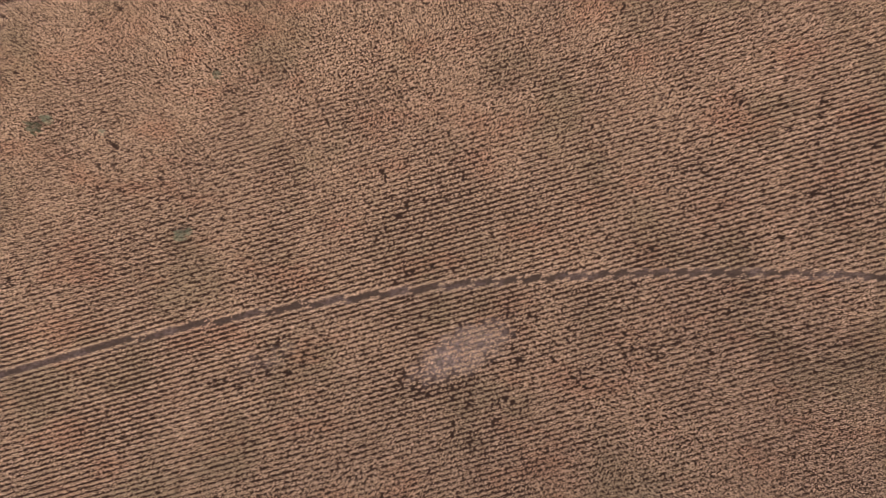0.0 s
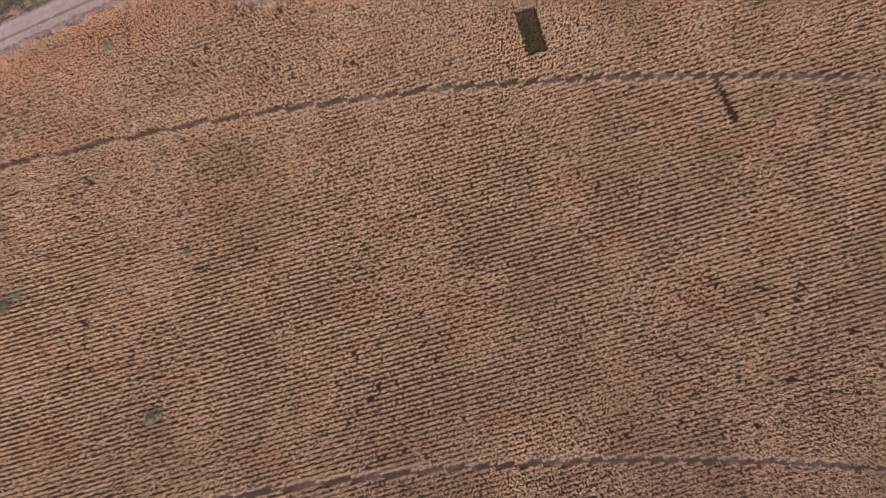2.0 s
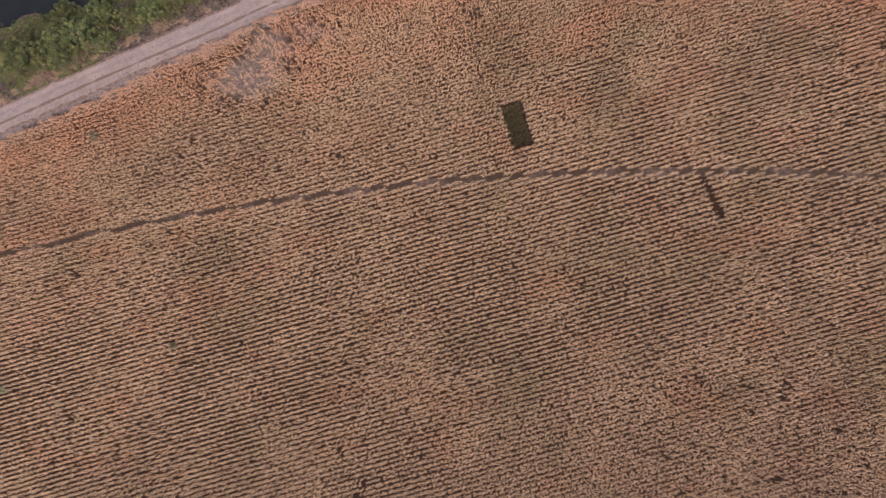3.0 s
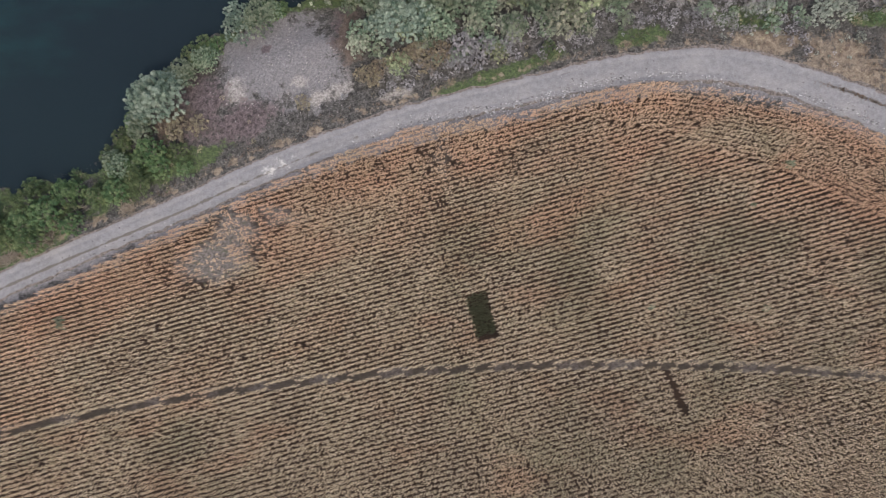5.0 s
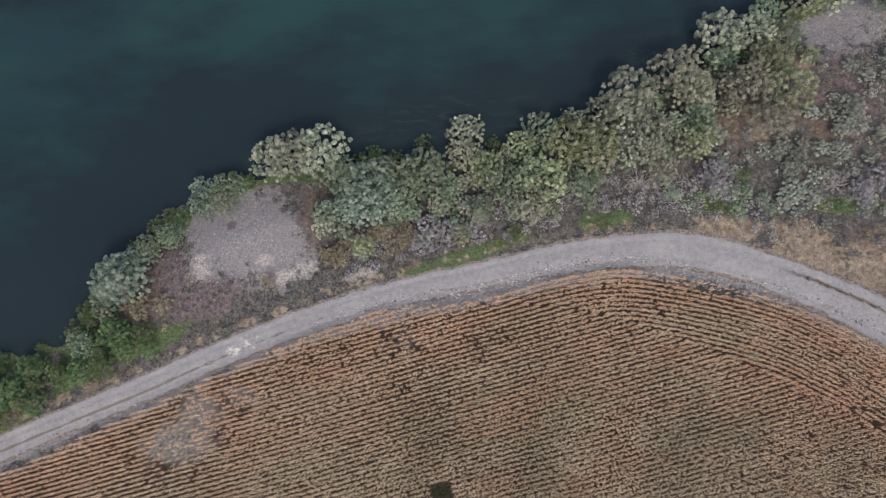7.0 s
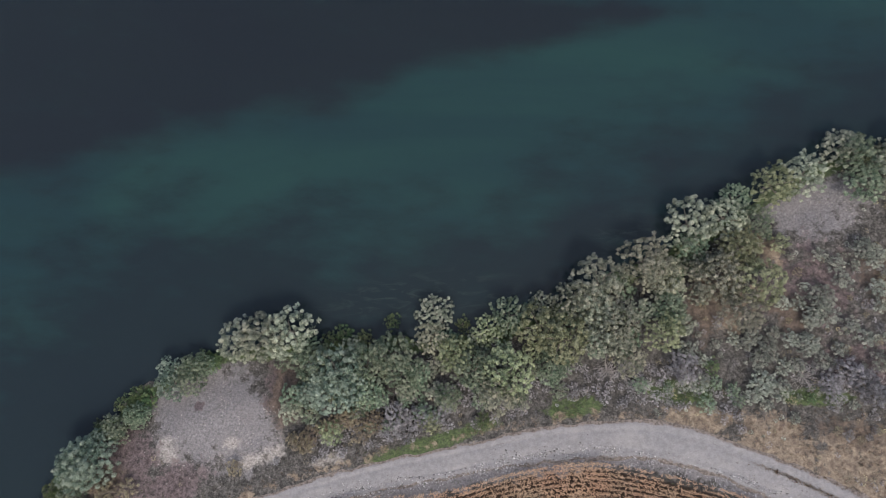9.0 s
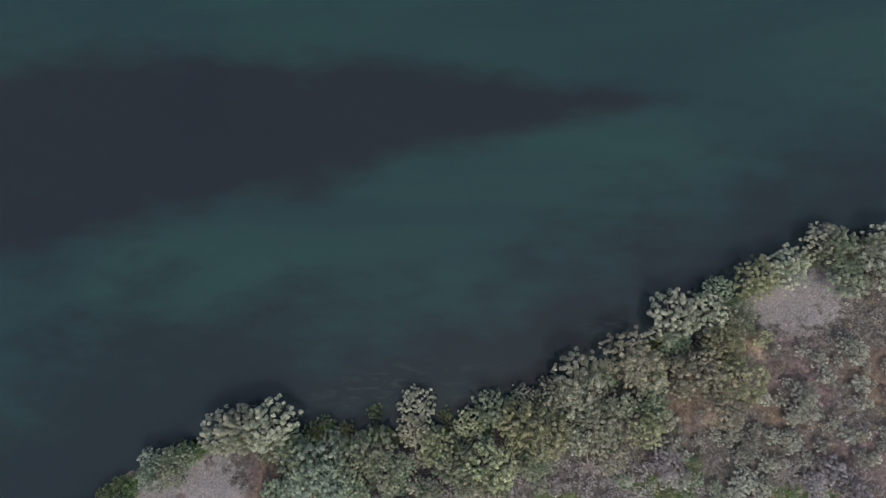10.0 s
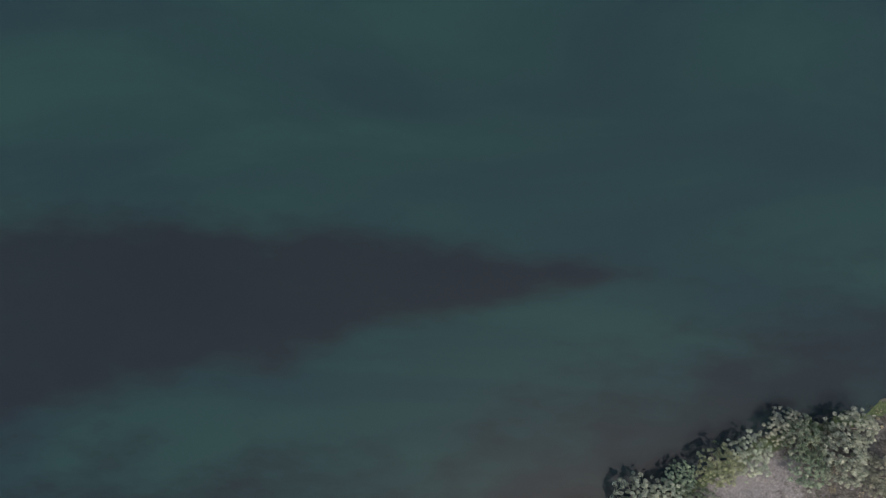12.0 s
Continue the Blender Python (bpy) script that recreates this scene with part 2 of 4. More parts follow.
def value_noise(x, y, size, seed=0):
    """Smooth noise in 0..1 over arrays of places, with cells of that many metres."""
    g = np.random.default_rng(seed).random((256, 256))
    u, v = x / size + 1000.3, y / size + 1000.7
    i, j = np.floor(u).astype(int), np.floor(v).astype(int)
    f, h = u - i, v - j
    f, h = f * f * (3 - 2 * f), h * h * (3 - 2 * h)
    a = g[i % 256, j % 256] * (1 - f) + g[(i + 1) % 256, j % 256] * f
    b = g[i % 256, (j + 1) % 256] * (1 - f) + g[(i + 1) % 256, (j + 1) % 256] * f
    return a * (1 - h) + b * h


def smoothstep(a, b, v):
    f = np.clip((v - a) / (b - a), 0, 1)
    return f * f * (3 - 2 * f)


# ---- the plan ----
SHORE = np.array([(-1500, -260), (-110, -12), (-75, -4), (-53.6, 1.7), (-43.7, 3.5), (-39.5, 8.3), (-37.2, 13.6), (-31.5, 18.0), (-28.3, 21.3),
                  (-20.0, 25.5), (-8.2, 26.1), (1.4, 27.2), (11.7, 27.6), (15.4, 29.4), (21.8, 31.9), (27.8, 35.4), (34.6, 38.3),
                  (42.7, 44.2), (48.7, 47.1), (55.5, 51.0), (60.0, 52.1), (80, 58), (120, 68), (1500, 340)])
ROAD = np.array([(-140, -51.5), (-75, -21), (-48.3, -8.7), (-38.2, -4.3), (-31.5, -1.5), (-23.6, 2.3), (-15.0, 5.9), (-5.6, 9.2),
                 (1.6, 11.2), (8.4, 12.7), (15.0, 14.2), (21.5, 15.4), (28.0, 16.1), (34.4, 15.8), (40.7, 13.9), (46.9, 11.4), (53.9, 8.3), (75, -4.0), (140, -38)])
EDGE = np.array([(-140, -54), (-75, -23.8), (-49.9, -12.5), (-43.4, -9.6), (-36.9, -6.3), (-30.4, -3.3), (-23.9, 0.0), (-17.4, 2.85), (-11.0, 5.6), (-4.5, 8.1), (-0.6, 9.0),
                 (5.2, 9.3), (10.3, 10.3), (14.7, 11.8), (21.1, 13.3), (25.5, 13.6), (30.5, 12.9), (36.7, 11.7), (42.8, 10.1), (47.0, 8.3), (49.8, 7.0), (75, -8.0), (140, -42)])
PIVOT, TRACKS = (25.2, -337.5), (277.2, 319.0)       # the sprinkler's centre and its wheel tracks
WATER_LEVEL = -1.6


def along(line, x):
    return np.interp(x, line[:, 0], line[:, 1])


def soft_line(line, n=2):
    """Rounds the corners of a polyline (Chaikin)."""
    for _ in range(n):
        a, b = line[:-1], line[1:]
        line = np.concatenate([line[:1], np.stack([a * 0.75 + b * 0.25, a * 0.25 + b * 0.75], 1).reshape(-1, 2), line[-1:]])
    return line


SHORE, ROAD, EDGE = soft_line(SHORE), soft_line(ROAD), soft_line(EDGE)


def off_line(line, x, y):
    """Distance from a polyline, positive on the side of smaller y."""
    best = np.full(np.shape(x), 1e9)
    for (ax, ay), (bx, by) in zip(line[:-1], line[1:]):
        dx, dy = bx - ax, by - ay
        f = np.clip(((x - ax) * dx + (y - ay) * dy) / (dx * dx + dy * dy), 0, 1)
        best = np.minimum(best, np.hypot(x - ax - f * dx, y - ay - f * dy))
    return np.where(y < along(line, x), best, -best)


def ground_height(x, y):
    x, y = np.asarray(x, float), np.asarray(y, float)
    d = off_line(SHORE, x, y)
    z = np.where(d < 0, WATER_LEVEL + np.maximum(0.4 * d, -3.0), WATER_LEVEL * (1 - smoothstep(0, 8, d)))
    wild = smoothstep(3.2, 6.0, y - along(ROAD, x)) * smoothstep(-2, 2, d)
    return z + wild * ((value_noise(x, y, 2.6, 3) - 0.5) * 0.35 + (value_noise(x, y, 0.9, 4) - 0.5) * 0.12)


def blob(x, y, cx, cy, rx, ry, turn=0.0):
    c, s = math.cos(radians(turn)), math.sin(radians(turn))
    u, v = ((x - cx) * c + (y - cy) * s) / rx, (-(x - cx) * s + (y - cy) * c) / ry
    return np.clip(1.3 - 0.8 * np.hypot(u, v), 0, 1)


# ---- ground, river, road ----
def axis(lo, hi, step, far):
    mid = np.arange(lo, hi + step / 2, step)
    out = np.array([4, 12, 30, 80, 200, 500, far])
    return np.concatenate([(lo - out)[::-1], mid, hi + out])


def grid(xs, ys):
    x, y = np.meshgrid(xs, ys)
    n, k = len(xs), len(ys)
    i = (np.arange(k - 1)[:, None] * n + np.arange(n - 1)[None, :]).ravel()
    return x.ravel(), y.ravel(), np.stack([i, i + 1, i + n + 1, i + n], 1)


def build_ground():
    x, y, quads = grid(axis(-70, 80, 0.6, 1400), axis(-95, 62, 0.6, 1400))
    z = ground_height(x, y)
    me = big_mesh("ground", np.stack([x, y, z], 1), [quads], M_GROUND, True)
    up = y - along(ROAD, x)
    float_attr(me, "wild", smoothstep(-1.9, -0.2, y - along(EDGE, x)))
    verge = np.clip(1 - np.abs(up - 2.6) / 1.6, 0, 1) * 0.6
    gravel = np.maximum.reduce([np.maximum(blob(x, y, -21.0, 17.5, 6.6, 6.8, 20), blob(x, y, -17.0, 15.6, 5.0, 4.6)), blob(x, y, 49.5, 44.0, 6.5, 4.0), np.clip(1.3 - np.abs(up + 0.9) / 2.8, 0, 1) * np.interp(x, (-20, 2), (0.75, 1.1)), blob(x, y, 6, 10.6, 6, 1.2, 8) * 0.9, blob(x, y, 33, 13.4, 7, 1.0, -10) * 0.8])
    float_attr(me, "gravel", gravel)
    float_attr(me, "pale", np.maximum.reduce([blob(x, y, -25.2, 13.2, 2.0, 2.6), blob(x, y, -14.0, 12.5, 4.5, 1.2, 20), blob(x, y, -5.5, 12.5, 3.0, 0.9, 15), blob(x, y, -17.5, 14.0, 1.6, 1.2)]))
    float_attr(me, "burnt", np.maximum.reduce([blob(x, y, -31.0, 11.0, 5.0, 4.5, 30), blob(x, y, -24.5, 9.0, 5.5, 2.2, 25), blob(x, y, -12.0, 20.5, 2.0, 4.0), blob(x, y, -21.9, 18.2, 0.55, 0.5) * 1.6, blob(x, y, 49, 34, 9, 6) * 0.7, blob(x, y, 57, 25, 8, 4) * 0.8]))
    float_attr(me, "green", np.maximum.reduce([blob(x, y, 6.0, 14.75, 8.0, 1.0, 18), blob(x, y, 22.7, 19.4, 3.6, 1.2, 10), blob(x, y, -38, 2.5, 7, 3.2, 30), blob(x, y, -52, -5, 7, 5), blob(x, y, 35.5, 21.5, 4, 1.6), blob(x, y, 50, 21.5, 4, 1.0),
                                               blob(x, y, -30, 4.2, 5, 1.2, 25), np.clip(1.1 - np.abs(off_line(SHORE, x, y) - 1.0) / 1.6, 0, 1)]))
    float_attr(me, "litter", np.maximum.reduce([blob(x, y, -26.5, -7.3, 4.8, 2.5, 15), blob(x, y, -24.3, -3.6, 2.6, 1.9), blob(x, y, -19.2, -2.2, 3.2, 1.5) * 0.7, blob(x, y, -0.3, 4.4, 1.8, 3.6) * 0.45, blob(x, y, -5.5, -69.3, 6.0, 2.4, 28) * 0.9, blob(x, y, -27, -70.5, 4.5, 1.6, 20) * 0.5]))
    float_attr(me, "rust", np.maximum.reduce([blob(x, y, -11.5, 19.6, 2.2, 4.2), blob(x, y, 37.2, 30.5, 2.4, 3.4), blob(x, y, 47.5, 30.8, 2.6, 2.6), blob(x, y, 43.0, 38.0, 2.2, 2.2), blob(x, y, -33.0, 8.5, 3.6, 2.2, 40), blob(x, y, 59, 35, 4, 4), blob(x, y, 54, 17.5, 6, 2, -10) * 0.8]))
    float_attr(me, "straw", np.maximum.reduce([blob(x, y, 46, 16.0, 5, 3, -25), blob(x, y, 56, 13, 7, 5, -25), blob(x, y, 37, 18.6, 5, 1.3, -5), verge * 0.85, blob(x, y, 40, 32, 4, 4) * 0.8, blob(x, y, 44, 38, 3, 2.5) * 0.8]))
    return tagged(new("ground", me), "brown field soil, bare gravel and rough dry grass down to the river bank", "ground", kind="structure")


def build_water():
    x, y, quads = grid(axis(-80, 90, 2.0, 1400), axis(-20, 130, 2.0, 1400))
    me = big_mesh("water", np.stack([x, y, np.full_like(x, WATER_LEVEL)], 1), [quads], M_WATER)
    top = np.interp(x, (-300, -46, -23, 0, 21, 42), (80, 74.6, 75.1, 73.3, 70.9, 68.9))
    low = np.interp(x, (-300, -43, -25, -7, 3, 17, 28, 38), (10, 44.9, 51.9, 54.5, 60.0, 62.0, 65.0, 67.4))
    float_attr(me, "weed", smoothstep(-4.5, 6.5, np.minimum(top - y, y - low) * np.interp(x, (-50, 40), (0.8, 1.6))) * smoothstep(50, 28, x))
    d = -off_line(SHORE, x, y)
    float_attr(me, "shallow", np.clip(1.25 - d / np.interp(x, (-50, -30, -10), (32.0, 28.0, 24.0)), 0, 1) * np.interp(x, (-60, -20, 30), (1.0, 0.95, 0.8)))
    float_attr(me, "algae", np.maximum(blob(x, y, 4, 31.6, 9, 2.0, 5), blob(x, y, 28.5, 39.5, 3.5, 2.0, 15)) * 0.34)
    return tagged(new("water", me), "calm dark teal river with darker weed beds", "water", kind="structure")


def build_road():
    pts = soft_line(ROAD, 1)
    pts = pts[(pts[:, 0] > -120) & (pts[:, 0] < 120)]
    s = np.concatenate([[0], np.cumsum(np.hypot(*np.diff(pts, axis=0).T))])
    t = np.arange(0, s[-1], 0.5)
    cx, cy = np.interp(t, s, pts[:, 0]), np.interp(t, s, pts[:, 1])
    tx, ty = np.gradient(cx), np.gradient(cy)
    ln = np.hypot(tx, ty)
    nx, ny = -ty / ln, tx / ln
    across = np.linspace(-1, 1, 25)
    half = np.interp(cx, (-75, -45, -10, 10, 20, 40, 54, 75), (1.65, 1.65, 1.7, 1.75, 2.1, 2.3, 2.75, 2.8))
    co, med, chalk, rim = [], [], [], []
    for k, a in enumerate(across):
        h = half * a * (1 + 0.3 * abs(a) ** 3 * (value_noise(t, t * 0 + (9 if a > 0 else 3), 1.3, 5) - 0.5))
        px, py = cx + nx * h, cy + ny * h
        rut = -0.05 * math.exp(-((abs(a) - 0.5) / 0.16) ** 2)
        z = np.full_like(px, 0.06 + rut - 0.045 * smoothstep(0.7, 1.0, abs(a))) + (value_noise(px, py, 0.8, 6) - 0.5) * 0.03
        co.append(np.stack([px, py, z], 1))
        med.append(np.interp(cx, (-75, -30, -15, 0, 35, 45), (1.0, 0.9, 0.5, 0.1, 0.15, 0.6)) * np.exp(-((a - np.interp(cx, (-20, 20, 40, 46), (-0.24, 0.22, 0.25, 0.36))) / 0.13) ** 2))
        rim.append(np.full_like(px, smoothstep(0.6, 1.0, abs(a))))
        chalk.append(blob(px, py, -20.3, 3.6, 3.2, 1.0, 26) * 0.75)
    n = len(t)
    i = (np.arange(24)[:, None] * n + np.arange(n - 1)[None, :]).ravel()
    me = big_mesh("road", np.concatenate(co), [np.stack([i, i + 1, i + n + 1, i + n], 1)], M_ROAD, True)
    float_attr(me, "median", np.concatenate(med))
    float_attr(me, "chalk", np.concatenate(chalk))
    float_attr(me, "rim", np.concatenate(rim))
    return tagged(new("road", me), "pale grey gravel farm track with two worn ruts", "road", kind="structure")


def build_wheel_track(radius):
    """A bare rut where the sprinkler's wheels run: two shoulders and a sunken middle."""
    a = np.arange(radians(60), radians(112), 0.5 / radius)
    x0, y0 = PIVOT[0] + np.cos(a) * radius, PIVOT[1] + np.sin(a) * radius
    co = []
    for off, z in ((-0.62, 0.012), (-0.34, 0.05), (-0.16, 0.015), (0.16, 0.015), (0.34, 0.05), (0.62, 0.012)):
        off = off + (value_noise(a * radius, a * 0 + off * 9, 0.9, 8) - 0.5) * 0.16
        co.append(np.stack([x0 + np.cos(a) * off, y0 + np.sin(a) * off, np.full_like(a, z)], 1))
    n = len(a)
    i = (np.arange(5)[:, None] * n + np.arange(n - 1)[None, :]).ravel()
    me = big_mesh("wheel_track", np.concatenate(co), [np.stack([i, i + n, i + n + 1, i + 1], 1)], M_TRACK, True)
    return tagged(new("wheel_track", me), "bare dusty wheel rut curving through the corn", "track", kind="structure")


build_ground(), build_water(), build_road()
for radius in TRACKS:
    build_wheel_track(radius)


# ---- the corn ----
ROW_TURN, ROW_GAP, PLANT_GAP = radians(16.6), 0.528, 0.205


def corn_templates(count, leaves, wide, high=1.5):
    """Dry corn plants: a stalk and narrow arching leaves, drooping at the tips; all with the same topology."""
    plants = []
    r = np.random.default_rng(11)
    for _ in range(count):
        v = [(-0.014, 0, 0), (0.014, 0, 0), (0.0, 0.0, high)]
        turn = r.uniform(0, math.pi)
        for k in range(leaves):
            a = turn + math.pi * k + r.normal(0, 0.75)
            h = high * (0.50 + 0.46 * (k + r.uniform(-0.4, 0.4)) / leaves)
            ln, w = r.uniform(0.19, 0.38) * (1.08 - 0.035 * k), r.uniform(0.7, 1.2) * wide
            bow, sway, rise, drop = r.normal(0, 0.06), r.normal(0, 0.07), r.uniform(0.03, 0.16), r.uniform(0.0, 0.32)
            ca, sa = math.cos(a), math.sin(a)
            x, y = ca * ln * 0.52 - sa * bow, sa * ln * 0.52 + ca * bow
            tilt = r.normal(0, 0.5) * w
            v += [(ca * 0.02, sa * 0.02, h), (x - sa * w, y + ca * w, h + rise + tilt), (x + sa * w, y - ca * w, h + rise - tilt), (ca * ln - sa * sway, sa * ln + ca * sway, h + rise - drop)]
        plants.append(v)
    tris = [(0, 1, 2)]
    for k in range(leaves):
        b = 3 + 4 * k
        tris += [(b, b + 2, b + 1), (b + 1, b + 2, b + 3)]
    return np.array(plants), np.array(tris)


def sparse(x, y):
    """How bare the stand is, 0 to 1."""
    wob = (value_noise(x, y, 1.8, 21) - 0.5) * 0.9 + (value_noise(x, y, 0.7, 22) - 0.5) * 0.5
    b = np.maximum.reduce([blob(x, y, -26.5, -7.3, 4.8, 2.6, 15), blob(x, y, -24.3, -3.4, 2.6, 1.9) * 0.85, blob(x, y, -19.2, -2.2, 3.0, 1.3) * 0.6, blob(x, y, -0.3, 4.4, 1.6, 3.4) * 0.5,
                           blob(x, y, 8.0, 4.5, 2.6, 1.2, 15) * 0.35, blob(x, y, -5.5, -69.3, 5.5, 2.2, 28) * 0.55, blob(x, y, -27, -70.5, 4.5, 1.6, 20) * 0.35,
                           blob(x, y, 6, 9.6, 6, 1.0, 8) * 0.6, blob(x, y, 33, 12.6, 6, 1.3, -12) * 0.6, blob(x, y, 14, -69, 7, 1.2, 24) * 0.3])
    return np.clip(b + wob * (b > 0.02), 0, 1)


LEAN = np.sqrt(1 + np.gradient(EDGE[:, 1], EDGE[:, 0]) ** 2)


def inside_edge(x, y):
    """Distance from the field's edge, inward."""
    return (along(EDGE, x) - y) / np.interp(x, EDGE[:, 0], LEAN)


def headland(x):
    """Depth of the band along the road whose rows follow the bend."""
    return np.interp(x, (5, 11, 18, 28, 40, 150), (0.0, 0.9, 3.6, 6.6, 8.2, 8.8))


def corn_rows(box, gap):
    """Places of plants in rows, from x0 to x1 and from y0 to the field's edge."""
    x0, x1, y0 = box
    c, s = math.cos(ROW_TURN), math.sin(ROW_TURN)
    u, v = np.meshgrid(np.arange(-190, 190, gap), np.arange(-205, 70, ROW_GAP))
    u, v = u.ravel(), v.ravel()
    x, y = u * c - v * s, u * s + v * c
    near = (x > x0 - 2) & (x < x1 + 2) & (y > y0 - 2) & (y < 16)
    u, v, x, y = u[near], v[near], x[near], y[near]
    # where the stand leans and tangles the rows close up
    tangle = np.clip(np.maximum.reduce([blob(x, y, -38, -30, 20, 8, 15), blob(x, y, 38, -60, 24, 14, 10), blob(x, y, 42, -22, 16, 9), blob(x, y, -20, -78, 10, 6)]) * 0.7 + smoothstep(0.6, 0.85, value_noise(x, y, 11.0, 32)), 0, 1)
    u, v = u + rng.normal(0, 0.045, u.size), v + rng.normal(0, 1, u.size) * (0.016 + 0.05 * tangle)
    v = v + (value_noise(u, v, 9.0, 31) - 0.5) * 0.14
    x, y = u * c - v * s, u * s + v * c
    keep = inside_edge(x, y) > np.maximum(headland(x), 0.1)
    x, y, heading = x[keep], y[keep], np.full(keep.sum(), ROW_TURN)
    hx, hy, hh = [x], [y], [heading]
    for k in range(16):
        px = np.arange(4, x1, gap * 0.92)
        px = px + rng.normal(0, 0.05, px.size)
        off = 0.2 + k * ROW_GAP + rng.normal(0, 0.045, px.size)
        inner = off < headland(px)
        px, off = px[inner], off[inner]
        hx.append(px)
        hy.append(along(EDGE, px) - off * np.interp(px, EDGE[:, 0], LEAN))
        hh.append(np.arctan((along(EDGE, px + 0.5) - along(EDGE, px - 0.5))))
    x, y, heading = np.concatenate(hx), np.concatenate(hy), np.concatenate(hh)
    keep = (x > x0) & (x < x1) & (y > y0)
    return x[keep], y[keep], heading[keep]


def corn_mesh(x, y, heading, templates):
    plants, tris = templates
    n, nv = x.size, plants.shape[1]
    kind, turn = rng.integers(0, len(plants), n), rng.random(n) * 2 * math.pi
    size = rng.uniform(0.8, 1.14, n) * (0.88 + 0.24 * value_noise(x, y, 5.0, 44))
    p = plants[kind]
    ct, st = np.cos(turn)[:, None], np.sin(turn)[:, None]
    c, s = np.cos(heading)[:, None], np.sin(heading)[:, None]
    co = np.empty_like(p)
    # leaves crowd along the row and reach less across it
    lu, lv = (p[:, :, 0] * ct - p[:, :, 1] * st) * size[:, None] * 0.95, (p[:, :, 0] * st + p[:, :, 1] * ct) * size[:, None] * 0.85
    co[:, :, 0] = lu * c - lv * s + x[:, None]
    co[:, :, 1] = lu * s + lv * c + y[:, None]
    co[:, :, 2] = p[:, :, 2] * size[:, None] - 0.02
    me = big_mesh("corn", co.reshape(-1, 3), [(tris[None] + (np.arange(n) * nv)[:, None, None]).reshape(-1, 3)], M_CORN)
    d = inside_edge(x, y)
    west = smoothstep(10, 3, d) * smoothstep(14, 4, x)
    east = np.maximum(smoothstep(4.5, 1.5, d), 0.8 * np.exp(-((d - 8.2) / 1.7) ** 2) * smoothstep(16, 27, x)) * smoothstep(2, 12, x)
    drift = smoothstep(0.5, 0.72, value_noise(x * 0.6 - y * 0.2, y + x * -0.3, 4.0, 51))
    ripe = np.clip(west + east + 0.6 * smoothstep(30, 8, d) * drift, 0, 1) * (0.45 + 0.55 * value_noise(x, y, 2.6, 52))
    float_attr(me, "ripe", np.repeat(ripe, nv))
    float_attr(me, "vigour", np.repeat(rng.random(n), nv))
    return me


FIELD = (-61, 58, -90)                   # the stretch of the field that is flown over


def build_corn():
    c, s = math.cos(ROW_TURN), math.sin(ROW_TURN)
    x, y, heading = corn_rows(FIELD, PLANT_GAP)
    # gaps: wheel tracks, a cut plot and a notch, thin places, missing plants
    rad = np.hypot(x - PIVOT[0], y - PIVOT[1]) + (value_noise(x, y, 1.5, 41) - 0.5) * 0.12
    keep = np.ones(x.size, bool)
    for r in TRACKS:
        keep &= np.abs(rad - r) > 0.235
    a, b = (x - 4.55) * c + (y + 13.3) * s, -(x - 4.55) * s + (y + 13.3) * c
    keep &= ~((np.abs(a) < 1.22) & (np.abs(b) < 2.75))
    a = x - (24.85 + (y + 19.0) * -0.45)
    keep &= ~((np.abs(a) < 0.40) & (y < -18.5) & (y > -23.6))
    keep &= rng.random(x.size) > sparse(x, y) * 0.7
    keep &= rng.random(x.size) > 0.02 + 0.34 * smoothstep(0.68, 0.88, value_noise(x, y, 0.9, 42)) * smoothstep(0.5, 0.75, value_noise(x, y, 9.0, 43))
    me = corn_mesh(x[keep], y[keep], heading[keep], corn_templates(40, 7, 0.046))
    tagged(new("corn_crop", me), "ripe dry tan corn standing in straight planted rows", "corn", kind="stuff")
    # the field goes on out of sight, with fewer, broader plants
    for box in ((-150, FIELD[0], -140), (FIELD[1], 150, -140), (FIELD[0], FIELD[1], -140)):
        x, y, heading = corn_rows(box, 0.75)
        keep = (y < FIELD[2]) | (x < FIELD[0]) | (x > FIELD[1])
        me = corn_mesh(x[keep], y[keep], heading[keep], corn_templates(12, 3, 0.19))
        tagged(new("corn_crop", me), "ripe dry tan corn reaching to the far edge of the field", "corn", kind="stuff")


build_corn()


# ---- trees and shrubs ----
def tube(p, q, r0, r1, sides=6):
    p, q = Vector(p), Vector(q)
    m = (q - p).to_track_quat("Z", "Y").to_matrix()
    v = []
    for o, r in ((p, r0), (q, r1)):
        for k in range(sides):
            a = 2 * math.pi * k / sides
            v.append(o + m @ Vector((math.cos(a) * r, math.sin(a) * r, 0)))
    f = [(k, (k + 1) % sides, sides + (k + 1) % sides, sides + k) for k in range(sides)] + [tuple(range(sides, 2 * sides))]
    return v, f


